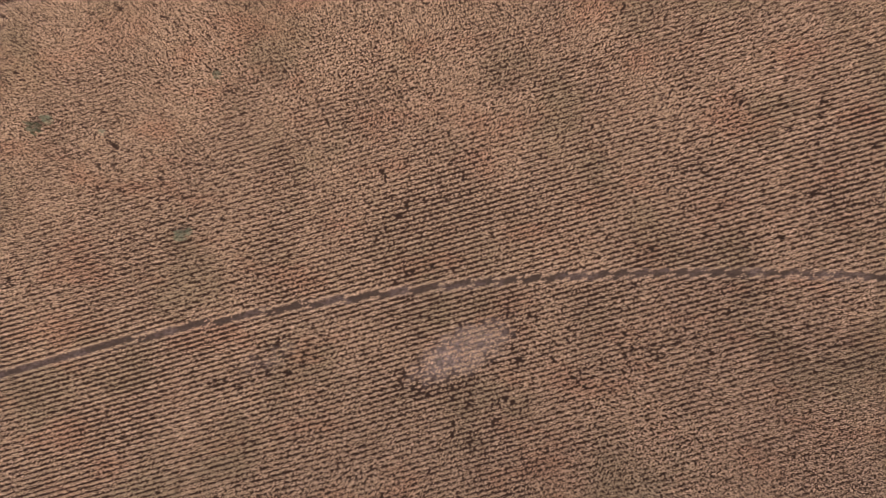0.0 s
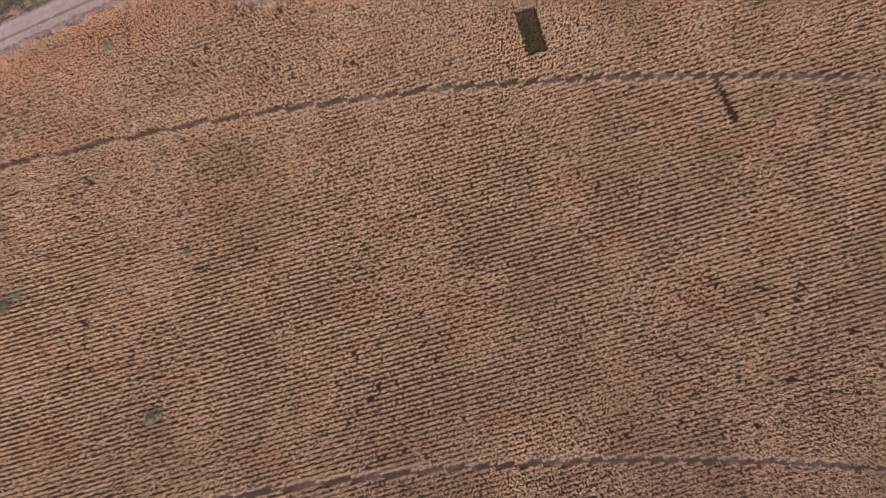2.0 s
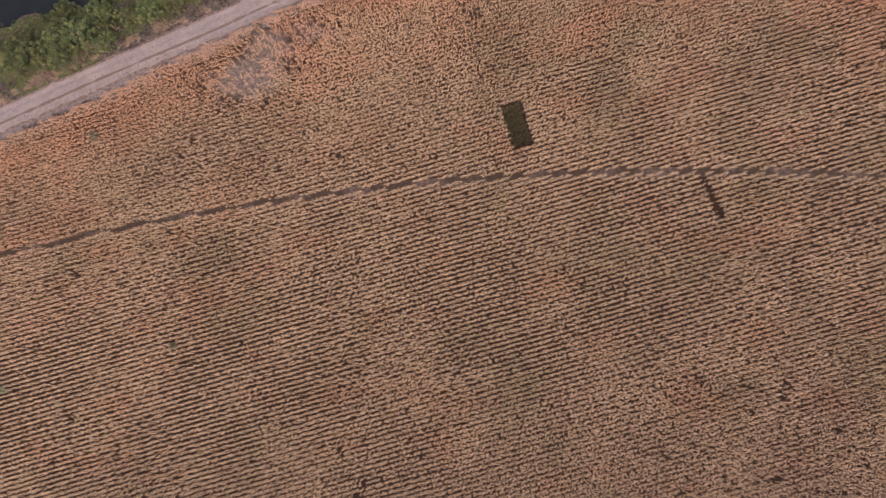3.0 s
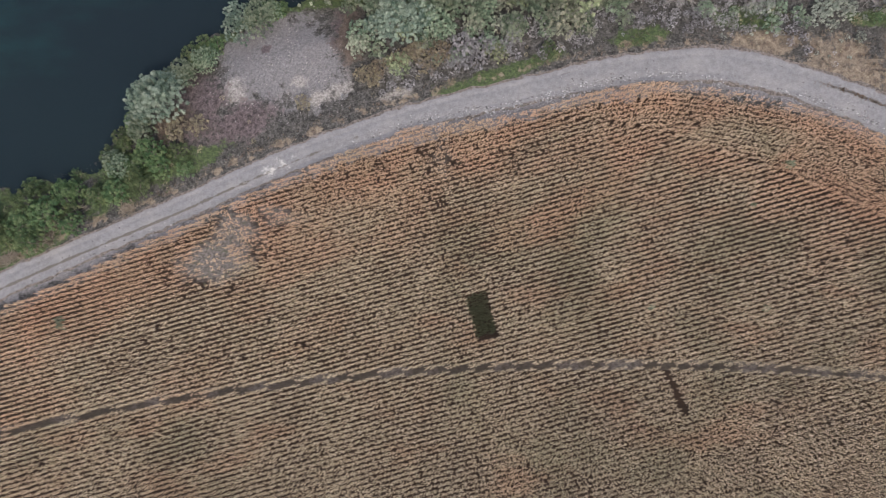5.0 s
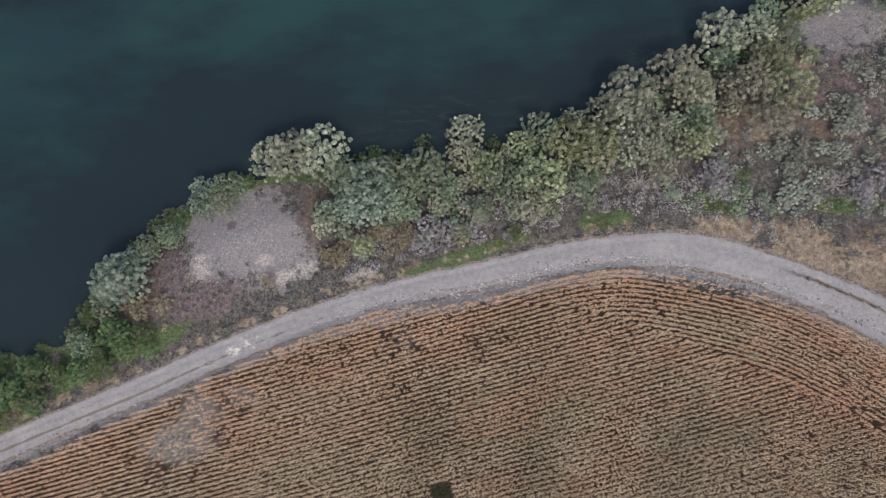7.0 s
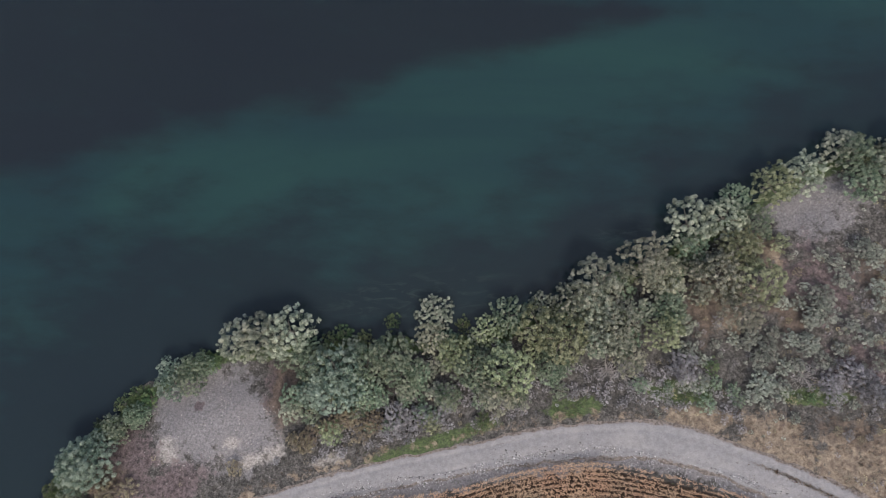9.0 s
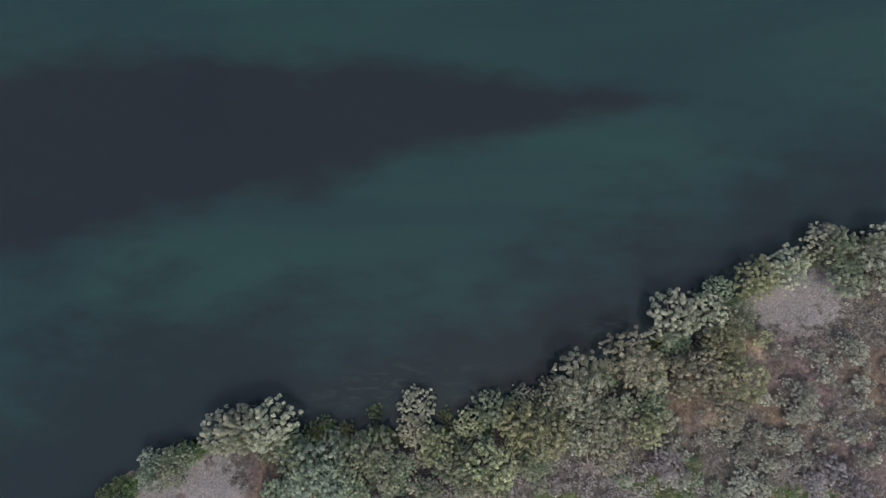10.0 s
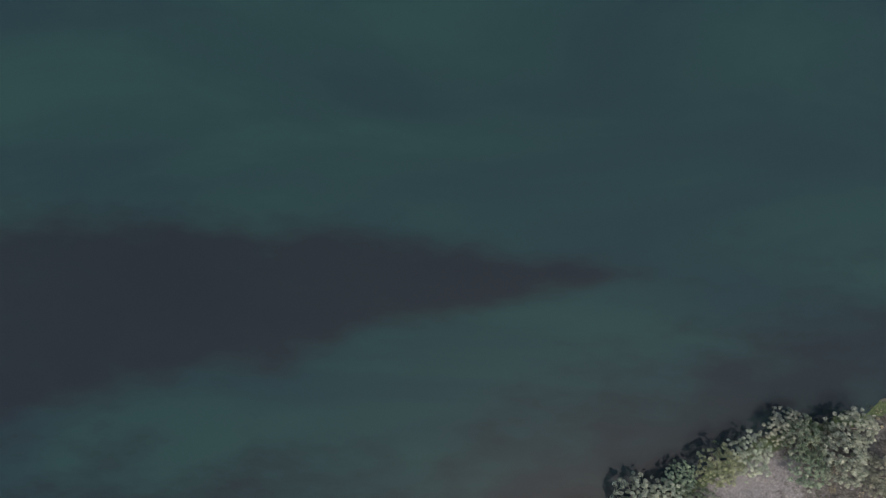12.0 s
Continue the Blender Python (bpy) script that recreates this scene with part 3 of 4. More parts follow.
def crown_mesh(name, material, seed, radius, low, high, boughs, tufts_each, leaves, leaf, lump_size):
    """A ragged crown: a bumpy dome of boughs, set with small tufts of pointed leaves, dark gaps between the tufts, and
    a thin inner layer coloured dark as if shaded.
    """
    r = np.random.default_rng(seed)
    k = np.arange(boughs)
    a, f = k * 2.4 + r.uniform(-0.5, 0.5, boughs), np.sqrt((k + r.uniform(0.1, 0.9, boughs)) / boughs) * 0.85
    bx, by, rise, shade = np.cos(a) * f * radius, np.sin(a) * f * radius, r.uniform(0.4, 1.0, boughs), r.random(boughs)
    # tufts over a bumpy dome with an uneven rim
    n = boughs * tufts_each
    a, f = np.arange(n) * 2.39996 + r.normal(0, 0.12, n), np.sqrt((np.arange(n) + 0.5) / n)
    rim = 1.0 + sum(r.uniform(0.03, 0.09) * np.sin(q * a + r.uniform(0, 6.28)) for q in (2, 3, 5, 8))
    x, y = np.cos(a) * f * rim * radius * 0.92, np.sin(a) * f * rim * radius * 0.92
    x, y = x + r.normal(0, 0.05 * radius, n), y + r.normal(0, 0.05 * radius, n)
    far = np.hypot(x[:, None] - bx, y[:, None] - by) / radius
    own = far.argmin(1)
    dome = np.sqrt(1 - f * f)
    z = low + (high - low) * (0.10 + 0.52 * dome + 0.34 * rise[own] * np.clip(1 - far.min(1) / 0.30, 0, 1) + r.normal(0, 0.11, n))
    tuft = np.stack([x, y, z], 1)
    bough = np.stack([bx, by, np.full(boughs, low + 0.25 * (high - low))], 1)
    d = np.stack([x / radius, y / radius, 0.8 * dome + 0.3], 1)
    d /= np.linalg.norm(d, axis=1)[:, None]
    tone = np.clip(0.3 * shade[own] + 0.8 * r.random(n), 0, 1)
    lump = r.uniform(*lump_size, own.size)
    t = np.repeat(np.arange(own.size), leaves)
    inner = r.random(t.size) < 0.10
    out = r.normal(0, 1, (t.size, 3)) + d[t] * 0.5 + np.array((0.0, 0.0, 0.35))
    out /= np.linalg.norm(out, axis=1)[:, None]
    p = tuft[t] + out * (lump[t] * r.uniform(0.6, 1.2, t.size))[:, None] * (1.0, 1.0, 1.3)
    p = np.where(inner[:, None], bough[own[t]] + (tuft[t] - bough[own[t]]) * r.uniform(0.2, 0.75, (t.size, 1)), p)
    # leaves lie along the lump with their tips lifted off it
    e = np.cross(out, r.normal(0, 1, (t.size, 3)))
    e = e / (np.linalg.norm(e, axis=1)[:, None] + 1e-6) + out * r.uniform(0.2, 1.0, (t.size, 1))
    side = np.cross(out, e) + r.normal(0, 0.25, (t.size, 3))
    side /= np.linalg.norm(side, axis=1)[:, None] + 1e-6
    ln = leaf * r.uniform(0.6, 1.35, t.size)
    w = (ln * r.uniform(0.22, 0.36, t.size))[:, None]
    co = np.stack([p - side * w, p + side * w, p + e * ln[:, None]], 1).reshape(-1, 3)
    me = big_mesh(name, co, [np.arange(len(co)).reshape(-1, 3)], material)
    # tufts differ at random; inner leaves get a fixed dark tone as painted shade
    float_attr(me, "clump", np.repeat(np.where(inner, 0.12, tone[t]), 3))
    return me


def wood_meshes(seed, radius, high):
    r = np.random.default_rng(seed)
    trunk = mesh_of("trunk", *tube((0, 0, -0.5), (r.normal(0, 0.1), r.normal(0, 0.1), high * 0.35), 0.06 * radius + 0.04, 0.045 * radius + 0.02, 8), M_BARK, True)
    limbs = []
    for k in range(4):
        a = k * 1.6 + r.uniform(0, 0.8)
        f = radius * r.uniform(0.4, 0.65)
        limbs.append(mesh_of("limb", *tube((0, 0, high * 0.3), (math.cos(a) * f, math.sin(a) * f, high * r.uniform(0.55, 0.75)), 0.035 * radius + 0.015, 0.012 * radius + 0.005, 6), M_BARK, True))
    return trunk, limbs


def make_tree(name, tone, seed, radius, high, boughs, tufts_each, leaves, leaf, lump_size, label, category, group):
    base = tagged(new(name), label, category, group)
    trunk, limbs = wood_meshes(seed, radius, high)
    part("trunk", trunk, base)
    for me in limbs:
        part("limb", me, base)
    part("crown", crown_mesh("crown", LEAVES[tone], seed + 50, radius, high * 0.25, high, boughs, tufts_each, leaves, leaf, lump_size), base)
    return base


TREE_LABELS = {
    "silver": "bushy silver-leaved tree crowding the river bank",
    "green": "dense grey-green riverside tree on the bank",
    "yellow": "yellowing green riverside tree on the bank",
    "blue": "dense blue-green riverside tree beside the clearing",
    "beige": "dusty beige-tipped riverside tree over the water",
    "sage": "small pale silvery sagebrush on dry ground",
    "brown": "withered brown shrub on the rough verge",
    "lush": "lush bright green shrub near the water",
    "mauve": "leafless mauve-grey twiggy shrub by the track",
}


SHRUB_LABELS = {
    "green": "grey-green shrub filling the gaps between the trees",
    "silver": "silvery leaved shrub under the riverside trees",
    "yellow": "yellowing green shrub under the riverside trees",
    "beige": "dusty beige shrub beside the bare clearing",
}


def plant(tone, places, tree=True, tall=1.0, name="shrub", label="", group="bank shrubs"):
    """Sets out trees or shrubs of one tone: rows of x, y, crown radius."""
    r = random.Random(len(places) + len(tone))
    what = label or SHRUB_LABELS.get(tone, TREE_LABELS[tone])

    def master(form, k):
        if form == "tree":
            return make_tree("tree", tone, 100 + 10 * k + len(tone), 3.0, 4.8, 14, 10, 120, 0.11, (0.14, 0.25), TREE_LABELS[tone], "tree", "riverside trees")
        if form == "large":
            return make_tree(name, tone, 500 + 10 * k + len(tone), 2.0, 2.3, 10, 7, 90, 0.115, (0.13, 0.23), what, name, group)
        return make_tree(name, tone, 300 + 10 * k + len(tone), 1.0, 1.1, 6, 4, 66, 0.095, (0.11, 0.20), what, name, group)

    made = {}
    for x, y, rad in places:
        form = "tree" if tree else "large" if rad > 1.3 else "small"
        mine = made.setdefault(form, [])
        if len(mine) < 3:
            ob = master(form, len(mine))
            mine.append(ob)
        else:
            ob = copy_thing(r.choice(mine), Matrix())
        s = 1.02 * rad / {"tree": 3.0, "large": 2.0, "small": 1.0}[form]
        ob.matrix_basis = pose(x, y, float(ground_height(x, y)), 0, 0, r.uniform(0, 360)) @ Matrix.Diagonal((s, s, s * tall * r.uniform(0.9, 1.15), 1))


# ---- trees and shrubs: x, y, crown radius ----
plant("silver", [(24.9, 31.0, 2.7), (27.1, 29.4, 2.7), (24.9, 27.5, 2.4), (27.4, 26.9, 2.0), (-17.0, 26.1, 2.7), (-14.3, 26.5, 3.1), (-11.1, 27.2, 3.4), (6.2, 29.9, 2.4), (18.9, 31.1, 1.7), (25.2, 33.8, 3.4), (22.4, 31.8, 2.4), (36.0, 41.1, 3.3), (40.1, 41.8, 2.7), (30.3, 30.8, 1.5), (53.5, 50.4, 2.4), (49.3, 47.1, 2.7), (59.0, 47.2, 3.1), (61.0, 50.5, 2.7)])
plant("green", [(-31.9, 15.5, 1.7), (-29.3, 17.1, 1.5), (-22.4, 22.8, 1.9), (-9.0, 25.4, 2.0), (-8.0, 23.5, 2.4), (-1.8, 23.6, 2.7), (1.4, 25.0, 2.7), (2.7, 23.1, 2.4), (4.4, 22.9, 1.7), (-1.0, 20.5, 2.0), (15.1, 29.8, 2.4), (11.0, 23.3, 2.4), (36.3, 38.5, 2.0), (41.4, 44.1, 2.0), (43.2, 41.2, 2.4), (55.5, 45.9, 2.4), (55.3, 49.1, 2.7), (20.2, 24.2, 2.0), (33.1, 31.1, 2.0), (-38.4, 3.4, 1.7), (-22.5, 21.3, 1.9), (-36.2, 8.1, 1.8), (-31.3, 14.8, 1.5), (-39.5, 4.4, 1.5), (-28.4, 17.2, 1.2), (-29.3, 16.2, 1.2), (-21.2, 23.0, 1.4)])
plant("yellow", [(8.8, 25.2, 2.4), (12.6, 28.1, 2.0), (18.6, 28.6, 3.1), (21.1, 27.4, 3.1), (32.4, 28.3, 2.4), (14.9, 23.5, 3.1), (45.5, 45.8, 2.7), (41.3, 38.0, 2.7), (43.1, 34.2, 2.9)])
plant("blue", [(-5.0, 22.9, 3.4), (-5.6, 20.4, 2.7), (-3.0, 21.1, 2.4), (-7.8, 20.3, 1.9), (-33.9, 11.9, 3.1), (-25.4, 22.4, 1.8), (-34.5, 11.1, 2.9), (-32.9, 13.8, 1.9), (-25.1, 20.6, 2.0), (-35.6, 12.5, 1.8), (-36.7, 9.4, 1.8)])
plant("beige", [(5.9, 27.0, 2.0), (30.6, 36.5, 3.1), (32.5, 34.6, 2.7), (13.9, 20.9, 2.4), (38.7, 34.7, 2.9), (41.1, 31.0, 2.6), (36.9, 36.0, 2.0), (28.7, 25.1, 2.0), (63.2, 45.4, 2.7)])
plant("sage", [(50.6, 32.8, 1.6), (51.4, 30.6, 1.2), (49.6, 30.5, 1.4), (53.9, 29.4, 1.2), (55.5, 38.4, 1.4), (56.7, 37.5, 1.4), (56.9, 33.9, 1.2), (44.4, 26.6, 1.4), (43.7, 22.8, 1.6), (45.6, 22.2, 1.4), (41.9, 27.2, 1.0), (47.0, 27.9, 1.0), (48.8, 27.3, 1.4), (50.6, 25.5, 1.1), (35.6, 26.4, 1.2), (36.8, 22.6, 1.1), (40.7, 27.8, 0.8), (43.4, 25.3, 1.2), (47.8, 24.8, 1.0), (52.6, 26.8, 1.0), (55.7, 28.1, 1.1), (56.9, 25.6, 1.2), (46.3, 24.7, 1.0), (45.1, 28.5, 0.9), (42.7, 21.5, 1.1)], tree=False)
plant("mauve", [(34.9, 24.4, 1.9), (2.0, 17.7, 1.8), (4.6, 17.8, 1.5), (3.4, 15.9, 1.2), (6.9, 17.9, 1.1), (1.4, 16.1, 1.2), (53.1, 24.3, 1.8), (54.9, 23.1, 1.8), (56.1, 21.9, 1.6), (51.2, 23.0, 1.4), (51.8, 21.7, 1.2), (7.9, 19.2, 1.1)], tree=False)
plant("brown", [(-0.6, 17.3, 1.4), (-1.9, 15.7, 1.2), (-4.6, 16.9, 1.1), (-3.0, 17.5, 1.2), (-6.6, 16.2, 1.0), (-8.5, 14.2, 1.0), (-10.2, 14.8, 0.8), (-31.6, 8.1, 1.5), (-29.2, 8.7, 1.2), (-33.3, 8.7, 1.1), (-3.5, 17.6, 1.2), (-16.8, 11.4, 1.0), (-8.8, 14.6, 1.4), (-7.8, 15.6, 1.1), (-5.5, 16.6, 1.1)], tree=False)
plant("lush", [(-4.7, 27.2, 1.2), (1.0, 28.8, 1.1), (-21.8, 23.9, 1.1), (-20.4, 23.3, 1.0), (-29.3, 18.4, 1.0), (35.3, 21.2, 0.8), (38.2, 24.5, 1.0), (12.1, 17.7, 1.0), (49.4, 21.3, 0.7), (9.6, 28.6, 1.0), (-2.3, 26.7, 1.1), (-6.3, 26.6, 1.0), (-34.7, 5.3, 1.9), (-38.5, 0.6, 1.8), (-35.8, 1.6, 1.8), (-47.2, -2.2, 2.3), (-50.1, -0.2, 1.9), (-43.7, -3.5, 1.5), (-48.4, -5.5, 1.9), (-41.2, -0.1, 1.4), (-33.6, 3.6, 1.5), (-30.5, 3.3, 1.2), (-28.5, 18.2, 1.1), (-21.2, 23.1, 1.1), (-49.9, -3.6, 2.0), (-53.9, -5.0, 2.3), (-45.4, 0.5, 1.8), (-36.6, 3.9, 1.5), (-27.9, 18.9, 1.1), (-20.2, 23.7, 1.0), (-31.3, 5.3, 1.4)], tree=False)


# ---- undergrowth that closes the belt between the clearing, the road and the water ----
def fill(tone, count, seed, inside, small, big, tree=False):
    """Scatters plants where inside(x, y) allows, none nearer than their radii."""
    r = random.Random(seed)
    places = []
    for _ in range(count * 60):
        x, y, rad = r.uniform(-60, 70), r.uniform(-12, 56), r.uniform(small, big)
        if len(places) < count and inside(x, y) and all(math.hypot(x - a, y - b) > 0.75 * (rad + q) for a, b, q in places):
            places.append((x, y, rad))
    plant(tone, places, tree)


def thicket(name, tone, count, seed, inside, small, big, label):
    """Low scrub that grows together: many small crowns in one object."""
    r = random.Random(seed)
    forms = []
    for k in range(3):
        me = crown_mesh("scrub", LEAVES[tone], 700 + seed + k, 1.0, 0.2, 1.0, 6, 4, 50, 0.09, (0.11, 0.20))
        co, clump = np.empty(len(me.vertices) * 3), np.empty(len(me.vertices))
        me.vertices.foreach_get("co", co)
        me.attributes["clump"].data.foreach_get("value", clump)
        forms.append((co.reshape(-1, 3), clump))
        bpy.data.meshes.remove(me)
    places, cos, clumps = [], [], []
    for _ in range(count * 60):
        x, y, rad = r.uniform(-16, 66), r.uniform(10, 50), r.uniform(small, big)
        if len(places) < count and inside(x, y) and all(math.hypot(x - a, y - b) > 0.8 * (rad + q) for a, b, q in places):
            places.append((x, y, rad))
            co, clump = forms[r.randrange(3)]
            m = pose(x, y, float(ground_height(x, y)), 0, 0, r.uniform(0, 360)) @ Matrix.Diagonal((rad, rad, rad * r.uniform(0.8, 1.1), 1))
            cos.append(co @ np.array(m.to_3x3()).T + np.array(m.translation))
            clumps.append(np.clip(clump + r.uniform(-0.15, 0.15), 0, 1))
    co = np.concatenate(cos)
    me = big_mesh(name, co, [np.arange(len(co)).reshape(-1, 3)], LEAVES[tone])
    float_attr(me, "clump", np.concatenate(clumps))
    return tagged(new(name, me), label, "scrub", kind="stuff")


def belt(x, y, near=1.0, far=12.0):
    """Between the water and the open verge, off the two clearings."""
    d = float(along(SHORE, x)) - y
    up = y - float(along(ROAD, x))
    open_ground = math.hypot((x + 21) / 8.5, (y - 17) / 8) < 1 or math.hypot((x - 50) / 8, (y - 43.5) / 5) < 1
    return near < d < far and up > 5.0 and not open_ground


fill("green", 40, 1, lambda x, y: -12 < x < 37 and belt(x, y, 0.5, 9), 0.9, 1.9)
fill("silver", 30, 2, lambda x, y: -12 < x < 37 and belt(x, y, 0.5, 10), 0.8, 1.6)
fill("yellow", 16, 3, lambda x, y: -8 < x < 60 and belt(x, y, 0.5, 11), 0.8, 1.6)
fill("sage", 60, 5, lambda x, y: x > 34 and belt(x, y, 7, 40) and y - float(along(ROAD, x)) > 6, 0.4, 1.1)
fill("beige", 12, 6, lambda x, y: x > 34 and belt(x, y, 1, 9), 0.8, 1.6)
verge = lambda x, y: -8 < x < 42 and 4.0 < y - float(along(ROAD, x)) < 8.5 and math.hypot((x - 5) / 6, (y - 14.8) / 1.6) > 1 and math.hypot((x - 22) / 5, (y - 19.3) / 1.4) > 1
thicket("mauve_scrub", "mauve", 110, 8, verge, 0.45, 0.95, "mauve-grey leafless scrub along the track")
thicket("mauve_scrub", "mauve", 45, 4, lambda x, y: x > -12 and belt(x, y, 8, 40) and y - float(along(ROAD, x)) > 4.5, 0.35, 0.8, "mauve-grey leafless scrub among the sagebrush")
thicket("tan_scrub", "brown", 40, 6, lambda x, y: (-16 < x < 0 or x > 36) and belt(x, y, 8, 40) and y - float(along(ROAD, x)) > 4.0, 0.3, 0.7, "withered tan scrub on the rough ground")
fill("green", 22, 9, lambda x, y: verge(x, y) and y - float(along(ROAD, x)) > 5.5, 0.6, 1.2)
fill("lush", 36, 7, lambda x, y: x < -24 and belt(x, y, 0.2, 14) and (x < -36 or float(along(SHORE, x)) - y < 3.0), 0.6, 1.4)
plant("green", [(-37.1, -57.1, 0.65), (-44.4, -14.6, 0.5), (-44.2, -15.3, 0.43), (34.7, -0.6, 0.36), (-36.3, -56.6, 0.43), (-54.4, -45.0, 0.72), (-53.3, -43.9, 0.5), (-33.8, -38.7, 0.5), (-46.9, -45.3, 0.36), (23.4, -12.2, 0.36), (35.9, -12.1, 0.36), (38.8, 4.1, 0.5)], tree=False, tall=3.2, name="weed", label="tall green weed standing among the dry corn", group="weeds in the corn")


# ---- leafless, bleached shrubs ----
def dead_shrub(x, y, radius, seed):
    base = tagged(new("dead_shrub"), "leafless bleached grey shrub with bare arching branches", "shrub", "dead shrubs")
    base.matrix_basis = pose(x, y, float(ground_height(x, y)))
    r = random.Random(seed)
    for k in range(26):
        a, lean = r.uniform(0, 6.28), r.uniform(0.5, 1.0)
        v, f = [], []
        p, h, w = Vector((r.uniform(-0.2, 0.2), r.uniform(-0.2, 0.2), -0.05)), 0.0, 0.034
        for step in range(4):
            a += r.uniform(-0.5, 0.5)
            q = p + Vector((math.cos(a) * lean, math.sin(a) * lean, (0.9, 0.5, 0.15, -0.15)[step])) * radius * 0.3
            for start, end, thick in ((p, q, w), (q, q + Vector((math.cos(a + 0.8), math.sin(a + 0.8), 0.2)) * radius * 0.22, w * 0.5)):
                tv, tf = tube(start, end, thick, thick * 0.7, 4)
                f += [tuple(i + len(v) for i in face) for face in tf]
                v += tv
            p, w = q, w * 0.72
        part("branch", mesh_of("branch", v, f, M_DEADWOOD), base)


for x, y, radius, seed in ((28.2, 24.0, 2.2, 1), (26.4, 23.8, 1.8, 2), (48.5, 23.8, 1.8, 8), (51.0, 22.6, 1.7, 9), (34.8, 23.6, 1.9, 3), (30.2, 22.3, 1.5, 4), (54.0, 23.4, 1.5, 5), (56.4, 22.6, 1.5, 6), (51.8, 24.4, 1.2, 7)):
    dead_shrub(x, y, radius, seed)


# ---- grass, weeds and stones ----
def tufts(name, x, y, blades, length, width, material, label, flat=0.6, lift=0.0):
    """Small tufts of blades, joined."""
    n = x.size
    r = np.random.default_rng(n + blades)
    z = ground_height(x, y) + lift
    a = r.random((n, blades)) * 2 * math.pi
    ln = length * r.uniform(0.5, 1.3, (n, blades))
    out = flat * r.uniform(0.5, 1.2, (n, blades))
    bx, by = x[:, None] + r.normal(0, length * 0.3, (n, blades)), y[:, None] + r.normal(0, length * 0.3, (n, blades))
    dx, dy, dz = np.cos(a) * ln * out, np.sin(a) * ln * out, ln * np.sqrt(np.maximum(0.15, 1 - out * out))
    sx, sy = -np.sin(a) * width, np.cos(a) * width
    zz = np.broadcast_to(z[:, None] - 0.02, a.shape)
    co = np.stack([np.stack([bx - sx, by - sy, zz], -1), np.stack([bx + sx, by + sy, zz], -1), np.stack([bx + dx, by + dy, zz + dz], -1)], 2).reshape(-1, 3)
    tri = np.arange(n * blades * 3).reshape(-1, 3)
    return tagged(new(name, big_mesh(name, co, [tri], material)), label, "grass", kind="stuff")


def scatter(count, seed, weight, box=(-60, 70, -20, 56)):
    r = np.random.default_rng(seed)
    x, y = r.uniform(box[0], box[1], count), r.uniform(box[2], box[3], count)
    keep = r.random(count) < weight(x, y) * (off_line(SHORE, x, y) > 0.1)
    return x[keep], y[keep]


def off_road(x, y, lo=2.2):
    return smoothstep(lo, lo + 0.8, y - along(ROAD, x))


def clumpy(x, y, size, seed, a=0.45, b=0.65):
    return smoothstep(a, b, value_noise(x, y, size, seed))


M_STRAW = leaf_material("straw_grass", (0.15, 0.105, 0.07), (0.46, 0.375, 0.25), (0.38, 0.24, 0.155), patch=0.5)
M_GRASS = leaf_material("green_grass", (0.035, 0.055, 0.018), (0.16, 0.21, 0.075), (0.22, 0.22, 0.09))
M_DARKWEED = leaf_material("dark_weed", (0.06, 0.07, 0.038), (0.19, 0.205, 0.12), (0.24, 0.20, 0.14))
M_WEED = leaf_material("dead_weed", (0.066, 0.060, 0.054), (0.205, 0.195, 0.18), (0.18, 0.145, 0.115))

straw_area = lambda x, y: np.maximum.reduce([blob(x, y, 46, 16.5, 6, 3.2, -25), blob(x, y, 57, 13, 9, 6, -25), blob(x, y, 37, 18.8, 6, 1.6, -5), np.clip(1.2 - np.abs(y - along(ROAD, x) - 2.9) / 1.2, 0, 1) * 0.7])
green_area = lambda x, y: np.maximum.reduce([blob(x, y, 6.0, 14.9, 8.5, 1.1, 18), blob(x, y, 22.7, 19.4, 4, 1.3, 10), blob(x, y, -38, 2.5, 8, 4, 30), blob(x, y, -52, -5, 9, 6), np.clip(1.3 - np.abs(off_line(SHORE, x, y) - 1.0) / 1.5, 0, 1)])
gravel_area = lambda x, y: np.maximum(np.maximum(blob(x, y, -21, 17.5, 7, 7, 20), blob(x, y, -17.0, 15.6, 5.4, 5.0)), blob(x, y, 49.5, 44.0, 7.5, 4.6))
x, y = scatter(26000, 61, lambda x, y: off_road(x, y) * straw_area(x, y) * (0.25 + clumpy(x, y, 1.2, 71)))
tufts("straw_grass", x, y, 7, 0.32, 0.022, M_STRAW, "dry straw-coloured grass along the gravel track")
x, y = scatter(30000, 62, lambda x, y: off_road(x, y) * green_area(x, y) * (0.3 + clumpy(x, y, 1.0, 72)))
tufts("green_grass", x, y, 7, 0.30, 0.025, M_GRASS, "rough green grass on the verge and the bank")
x, y = scatter(42000, 63, lambda x, y: off_road(x, y) * (1 - np.minimum(1, 1.15 * gravel_area(x, y))) * (1 - 0.7 * blob(x, y, -31, 11, 6, 5, 30)) * (0.12 + clumpy(x, y, 1.5, 73)))
tufts("dead_weeds", x, y, 7, 0.38, 0.020, M_WEED, "dead brown weeds and twigs over bare ground", 0.75)
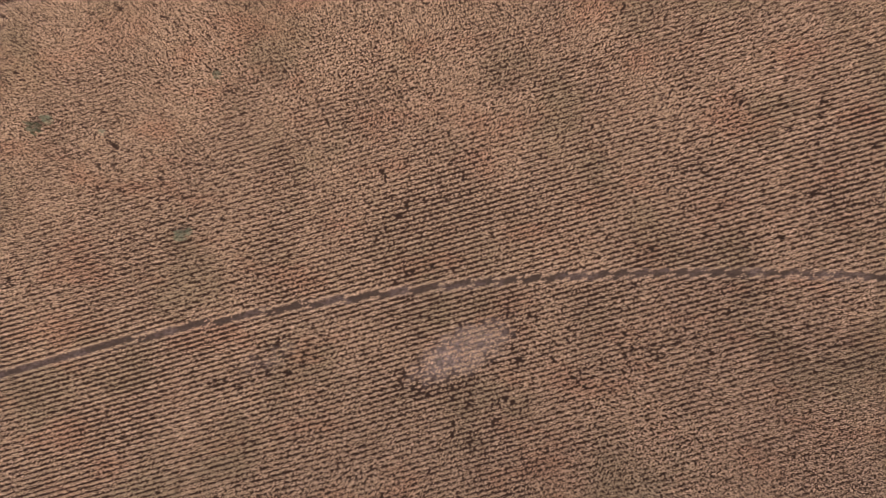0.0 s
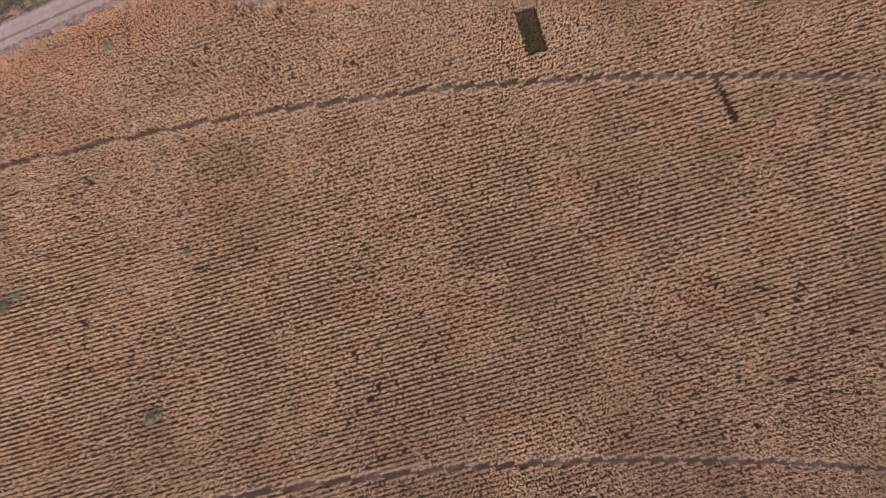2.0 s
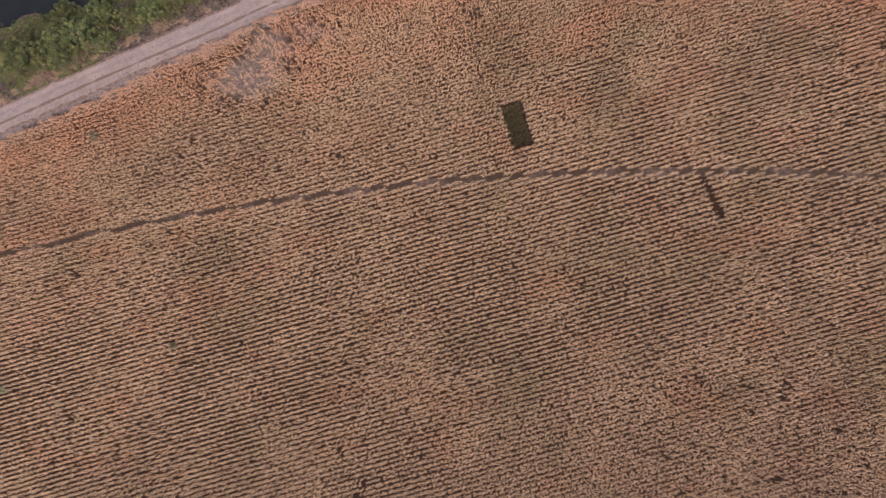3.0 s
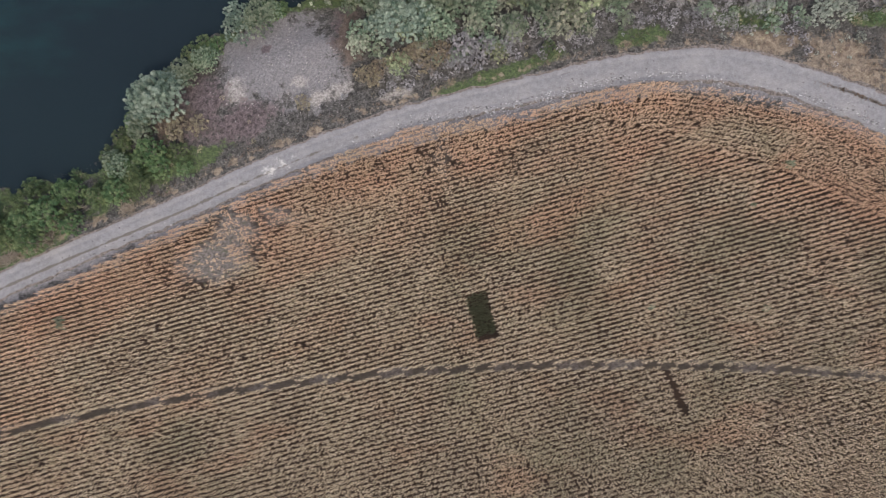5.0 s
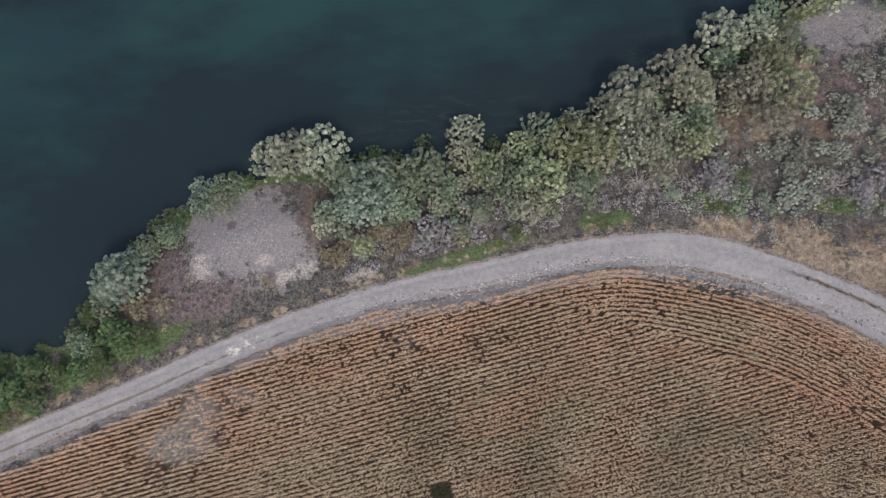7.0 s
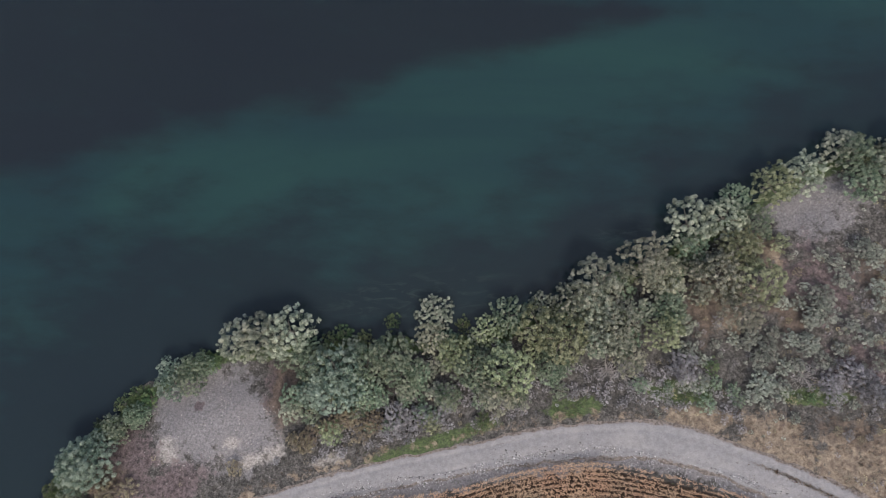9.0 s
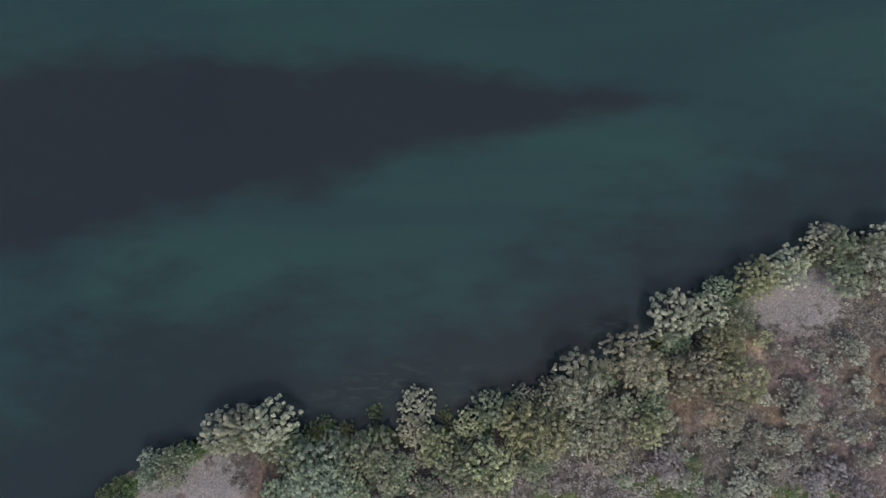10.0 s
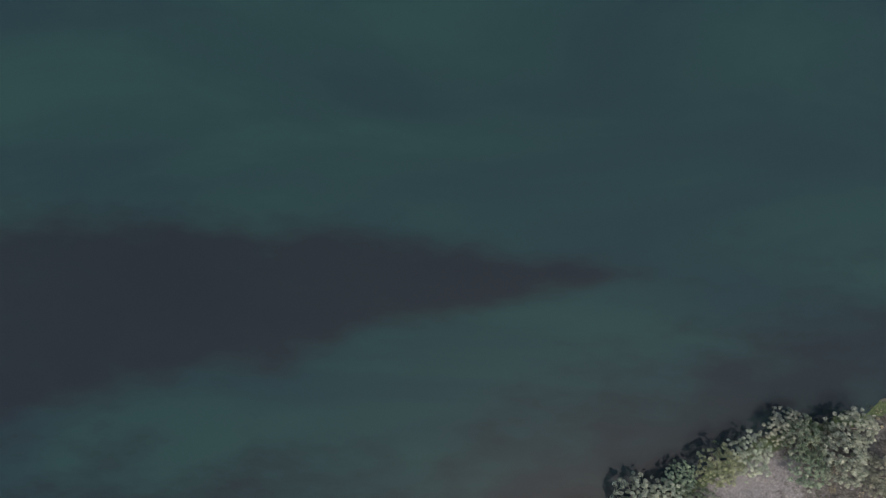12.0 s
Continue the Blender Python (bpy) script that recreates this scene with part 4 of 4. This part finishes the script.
def brush(name, x, y, size, leaves, material, label):
    """Low clumps of small pointed leaves, joined."""
    n = x.size
    r = np.random.default_rng(n + leaves)
    z = ground_height(x, y)
    rad = size * r.uniform(0.5, 1.3, (n, 1))
    a, f = r.random((n, leaves)) * 2 * math.pi, np.sqrt(r.random((n, leaves)))
    p = np.stack([x[:, None] + np.cos(a) * f * rad, y[:, None] + np.sin(a) * f * rad, z[:, None] + rad * 0.75 * (1 - 0.8 * f * f) * r.uniform(0.5, 1.1, (n, leaves))], -1)
    b = a + r.normal(0, 0.8, a.shape)
    ln = 0.10 * r.uniform(0.6, 1.4, a.shape)
    e = np.stack([np.cos(b), np.sin(b), r.uniform(0.0, 0.9, a.shape)], -1) * ln[..., None]
    w = np.stack([-np.sin(b), np.cos(b), r.normal(0, 0.4, a.shape)], -1) * (ln * 0.3)[..., None]
    co = np.stack([p, p + e * 0.55 + w, p + e, p + e * 0.55 - w], 2).reshape(-1, 3)
    me = big_mesh(name, co, [np.arange(len(co)).reshape(-1, 4)], material)
    float_attr(me, "clump", np.repeat(r.random(n), leaves * 4))
    return tagged(new(name, me), label, "brush", kind="stuff")


def rough(x, y):
    """Open rough ground between the track and the trees, off the clearings."""
    return off_road(x, y, 2.8) * (1 - np.minimum(1, 1.3 * gravel_area(x, y))) * (off_line(SHORE, x, y) > 1.0)


x, y = scatter(8000, 81, lambda x, y: rough(x, y) * (x > -8) * np.interp(x, (30, 38), (1.0, 0.3)) * clumpy(x, y, 3.0, 91, 0.3, 0.6) * 0.75)
brush("mauve_brush", x, y, 0.30, 34, LEAVES["mauve"], "low mauve-grey dead brush on the rough ground")
x, y = scatter(5000, 82, lambda x, y: rough(x, y) * clumpy(x, y, 2.5, 92, 0.4, 0.65) * 0.55)
brush("tan_brush", x, y, 0.28, 30, LEAVES["brown"], "low withered tan brush on the rough ground")
x, y = scatter(2400, 83, lambda x, y: rough(x, y) * (x > 30) * clumpy(x, y, 3.5, 93, 0.4, 0.65) * 0.6)
brush("sage_brush", x, y, 0.28, 36, LEAVES["sage"], "small pale sage clumps on the rough ground")
x, y = scatter(5200, 84, lambda x, y: off_road(x, y, 2.8) * green_area(x, y) * (0.2 + clumpy(x, y, 1.6, 94)) * 0.6)
brush("green_weeds", x, y, 0.32, 30, LEAVES["lush"], "low green weeds on the verge and the bank")
x, y = scatter(26000, 64, lambda x, y: sparse(x, y) * 0.4 + (np.hypot((x - 4.6) / 1.4, (y + 13.6) / 2.3) < 1) * 0.9, (-40, 40, -76, 12))
tufts("field_weeds", x, y, 7, 0.30, 0.028, M_DARKWEED, "low weeds in the gaps of the corn")


def stones(name, x, y, small, big, material, label):
    """Angular stones, half sunk."""
    n = x.size
    r = np.random.default_rng(n)
    base = np.array([(1, 0, 0), (0.3, 0.95, 0), (-0.8, 0.6, 0), (-0.8, -0.6, 0), (0.3, -0.95, 0), (0.1, 0.1, 0.7)])
    tri = np.array([(k, (k + 1) % 5, 5) for k in range(5)])
    size = r.uniform(small, big, n) * r.uniform(0.6, 1.2, n)
    a = r.random(n) * 6.28
    p = base[None] * size[:, None, None] * r.uniform(0.7, 1.3, (n, 6, 1))
    c, s = np.cos(a)[:, None], np.sin(a)[:, None]
    z = np.where(np.abs(y - along(ROAD, x)) < 1.9, 0.05, ground_height(x, y))
    co = np.stack([p[:, :, 0] * c - p[:, :, 1] * s + x[:, None], p[:, :, 0] * s + p[:, :, 1] * c + y[:, None], p[:, :, 2] + z[:, None] - 0.02], -1)
    me = big_mesh(name, co.reshape(-1, 3), [(tri[None] + (np.arange(n) * 6)[:, None, None]).reshape(-1, 3)], material)
    return tagged(new(name, me), label, "stones", kind="stuff")


def stone_material(name, a, b):
    m = Nodes(name, 0.9)
    return m.done(m.mix(m.island(), a, b))


x, y = scatter(2600, 67, lambda x, y: ((np.abs((x - 4.4) * math.cos(ROW_TURN) + (y + 13.2) * math.sin(ROW_TURN)) < 1.15) & (np.abs((y + 13.2) * math.cos(ROW_TURN) - (x - 4.4) * math.sin(ROW_TURN)) < 2.35)) * (0.55 + 0.45 * (y < -12.4)), (1, 8, -17, -9))
tufts("plot_weeds", x, y, 7, 0.30, 0.05, M_DARKWEED, "dark green weeds covering the cut plot")
x1, y1 = scatter(7000, 65, lambda x, y: gravel_area(x, y) ** 2 * (0.15 + clumpy(x, y, 2.0, 75)), (-32, -9, 8, 27))
x2, y2 = scatter(3500, 68, lambda x, y: gravel_area(x, y) ** 2 * (0.15 + clumpy(x, y, 2.0, 77)), (40, 60, 38, 50))
x, y = np.concatenate([x1, x2]), np.concatenate([y1, y2])
stones("gravel_stones", x, y, 0.05, 0.12, stone_material("grey_stone", (0.10, 0.09, 0.088), (0.40, 0.375, 0.36)), "loose grey stones on the bare clearings")
x, y = scatter(60000, 66, lambda x, y: np.clip(1.3 - np.abs(y - along(ROAD, x) + 1.2) / 1.6, 0, 1) * (0.1 + clumpy(x, y, 2.5, 76)) * np.interp(x, (-30, 0, 10), (0.35, 0.7, 1.0)), (-60, 75, -20, 20))
stones("road_stones", x, y, 0.05, 0.14, stone_material("dark_stone", (0.10, 0.095, 0.095), (0.38, 0.37, 0.37)), "loose stones strewn along the gravel track")
strip = lambda x, y: (np.abs(inside_edge(x, y) + 0.6) < 1.1) * (0.15 + 0.85 * clumpy(x, y, 1.1, 78, 0.35, 0.6)) * np.interp(x, (-14, 0, 12, 30, 44, 56), (0.05, 0.6, 1.0, 1.0, 0.6, 0.4))
x, y = scatter(40000, 69, strip, (-14, 58, 2, 17))
stones("verge_stones", x, y, 0.06, 0.13, stone_material("pale_stone", (0.10, 0.098, 0.10), (0.50, 0.49, 0.50)), "loose pale stones between the gravel track and the corn")
crown_line = lambda x, y: np.exp(-((y - along(ROAD, x) - np.interp(x, (42, 46, 54, 70), (0.7, 0.95, 1.0, 1.0))) / 0.22) ** 2) * smoothstep(41, 47, x) * (0.35 + clumpy(x, y, 0.8, 79))
x, y = scatter(22000, 70, crown_line, (41, 70, -3, 15))
tufts("median_grass", x, y, 7, 0.22, 0.022, M_STRAW, "yellow dry grass growing between the ruts of the track", lift=0.06)
M_BLEACHED = leaf_material("bleached_grass", (0.30, 0.26, 0.20), (0.62, 0.57, 0.46), (0.52, 0.45, 0.34), patch=0.4)
reeds = lambda x, y: np.maximum(blob(x, y, -44, -4.2, 6, 1.6, 24), blob(x, y, -50, -6.2, 4, 1.6, 20)) * clumpy(x, y, 1.3, 80, 0.55, 0.68) * off_road(x, y, 2.0)
x, y = scatter(9000, 85, reeds, (-58, -34, -12, 4))
tufts("bleached_grass", x, y, 12, 0.70, 0.036, M_BLEACHED, "bleached tall dry grass leaning over the verge", 0.85)
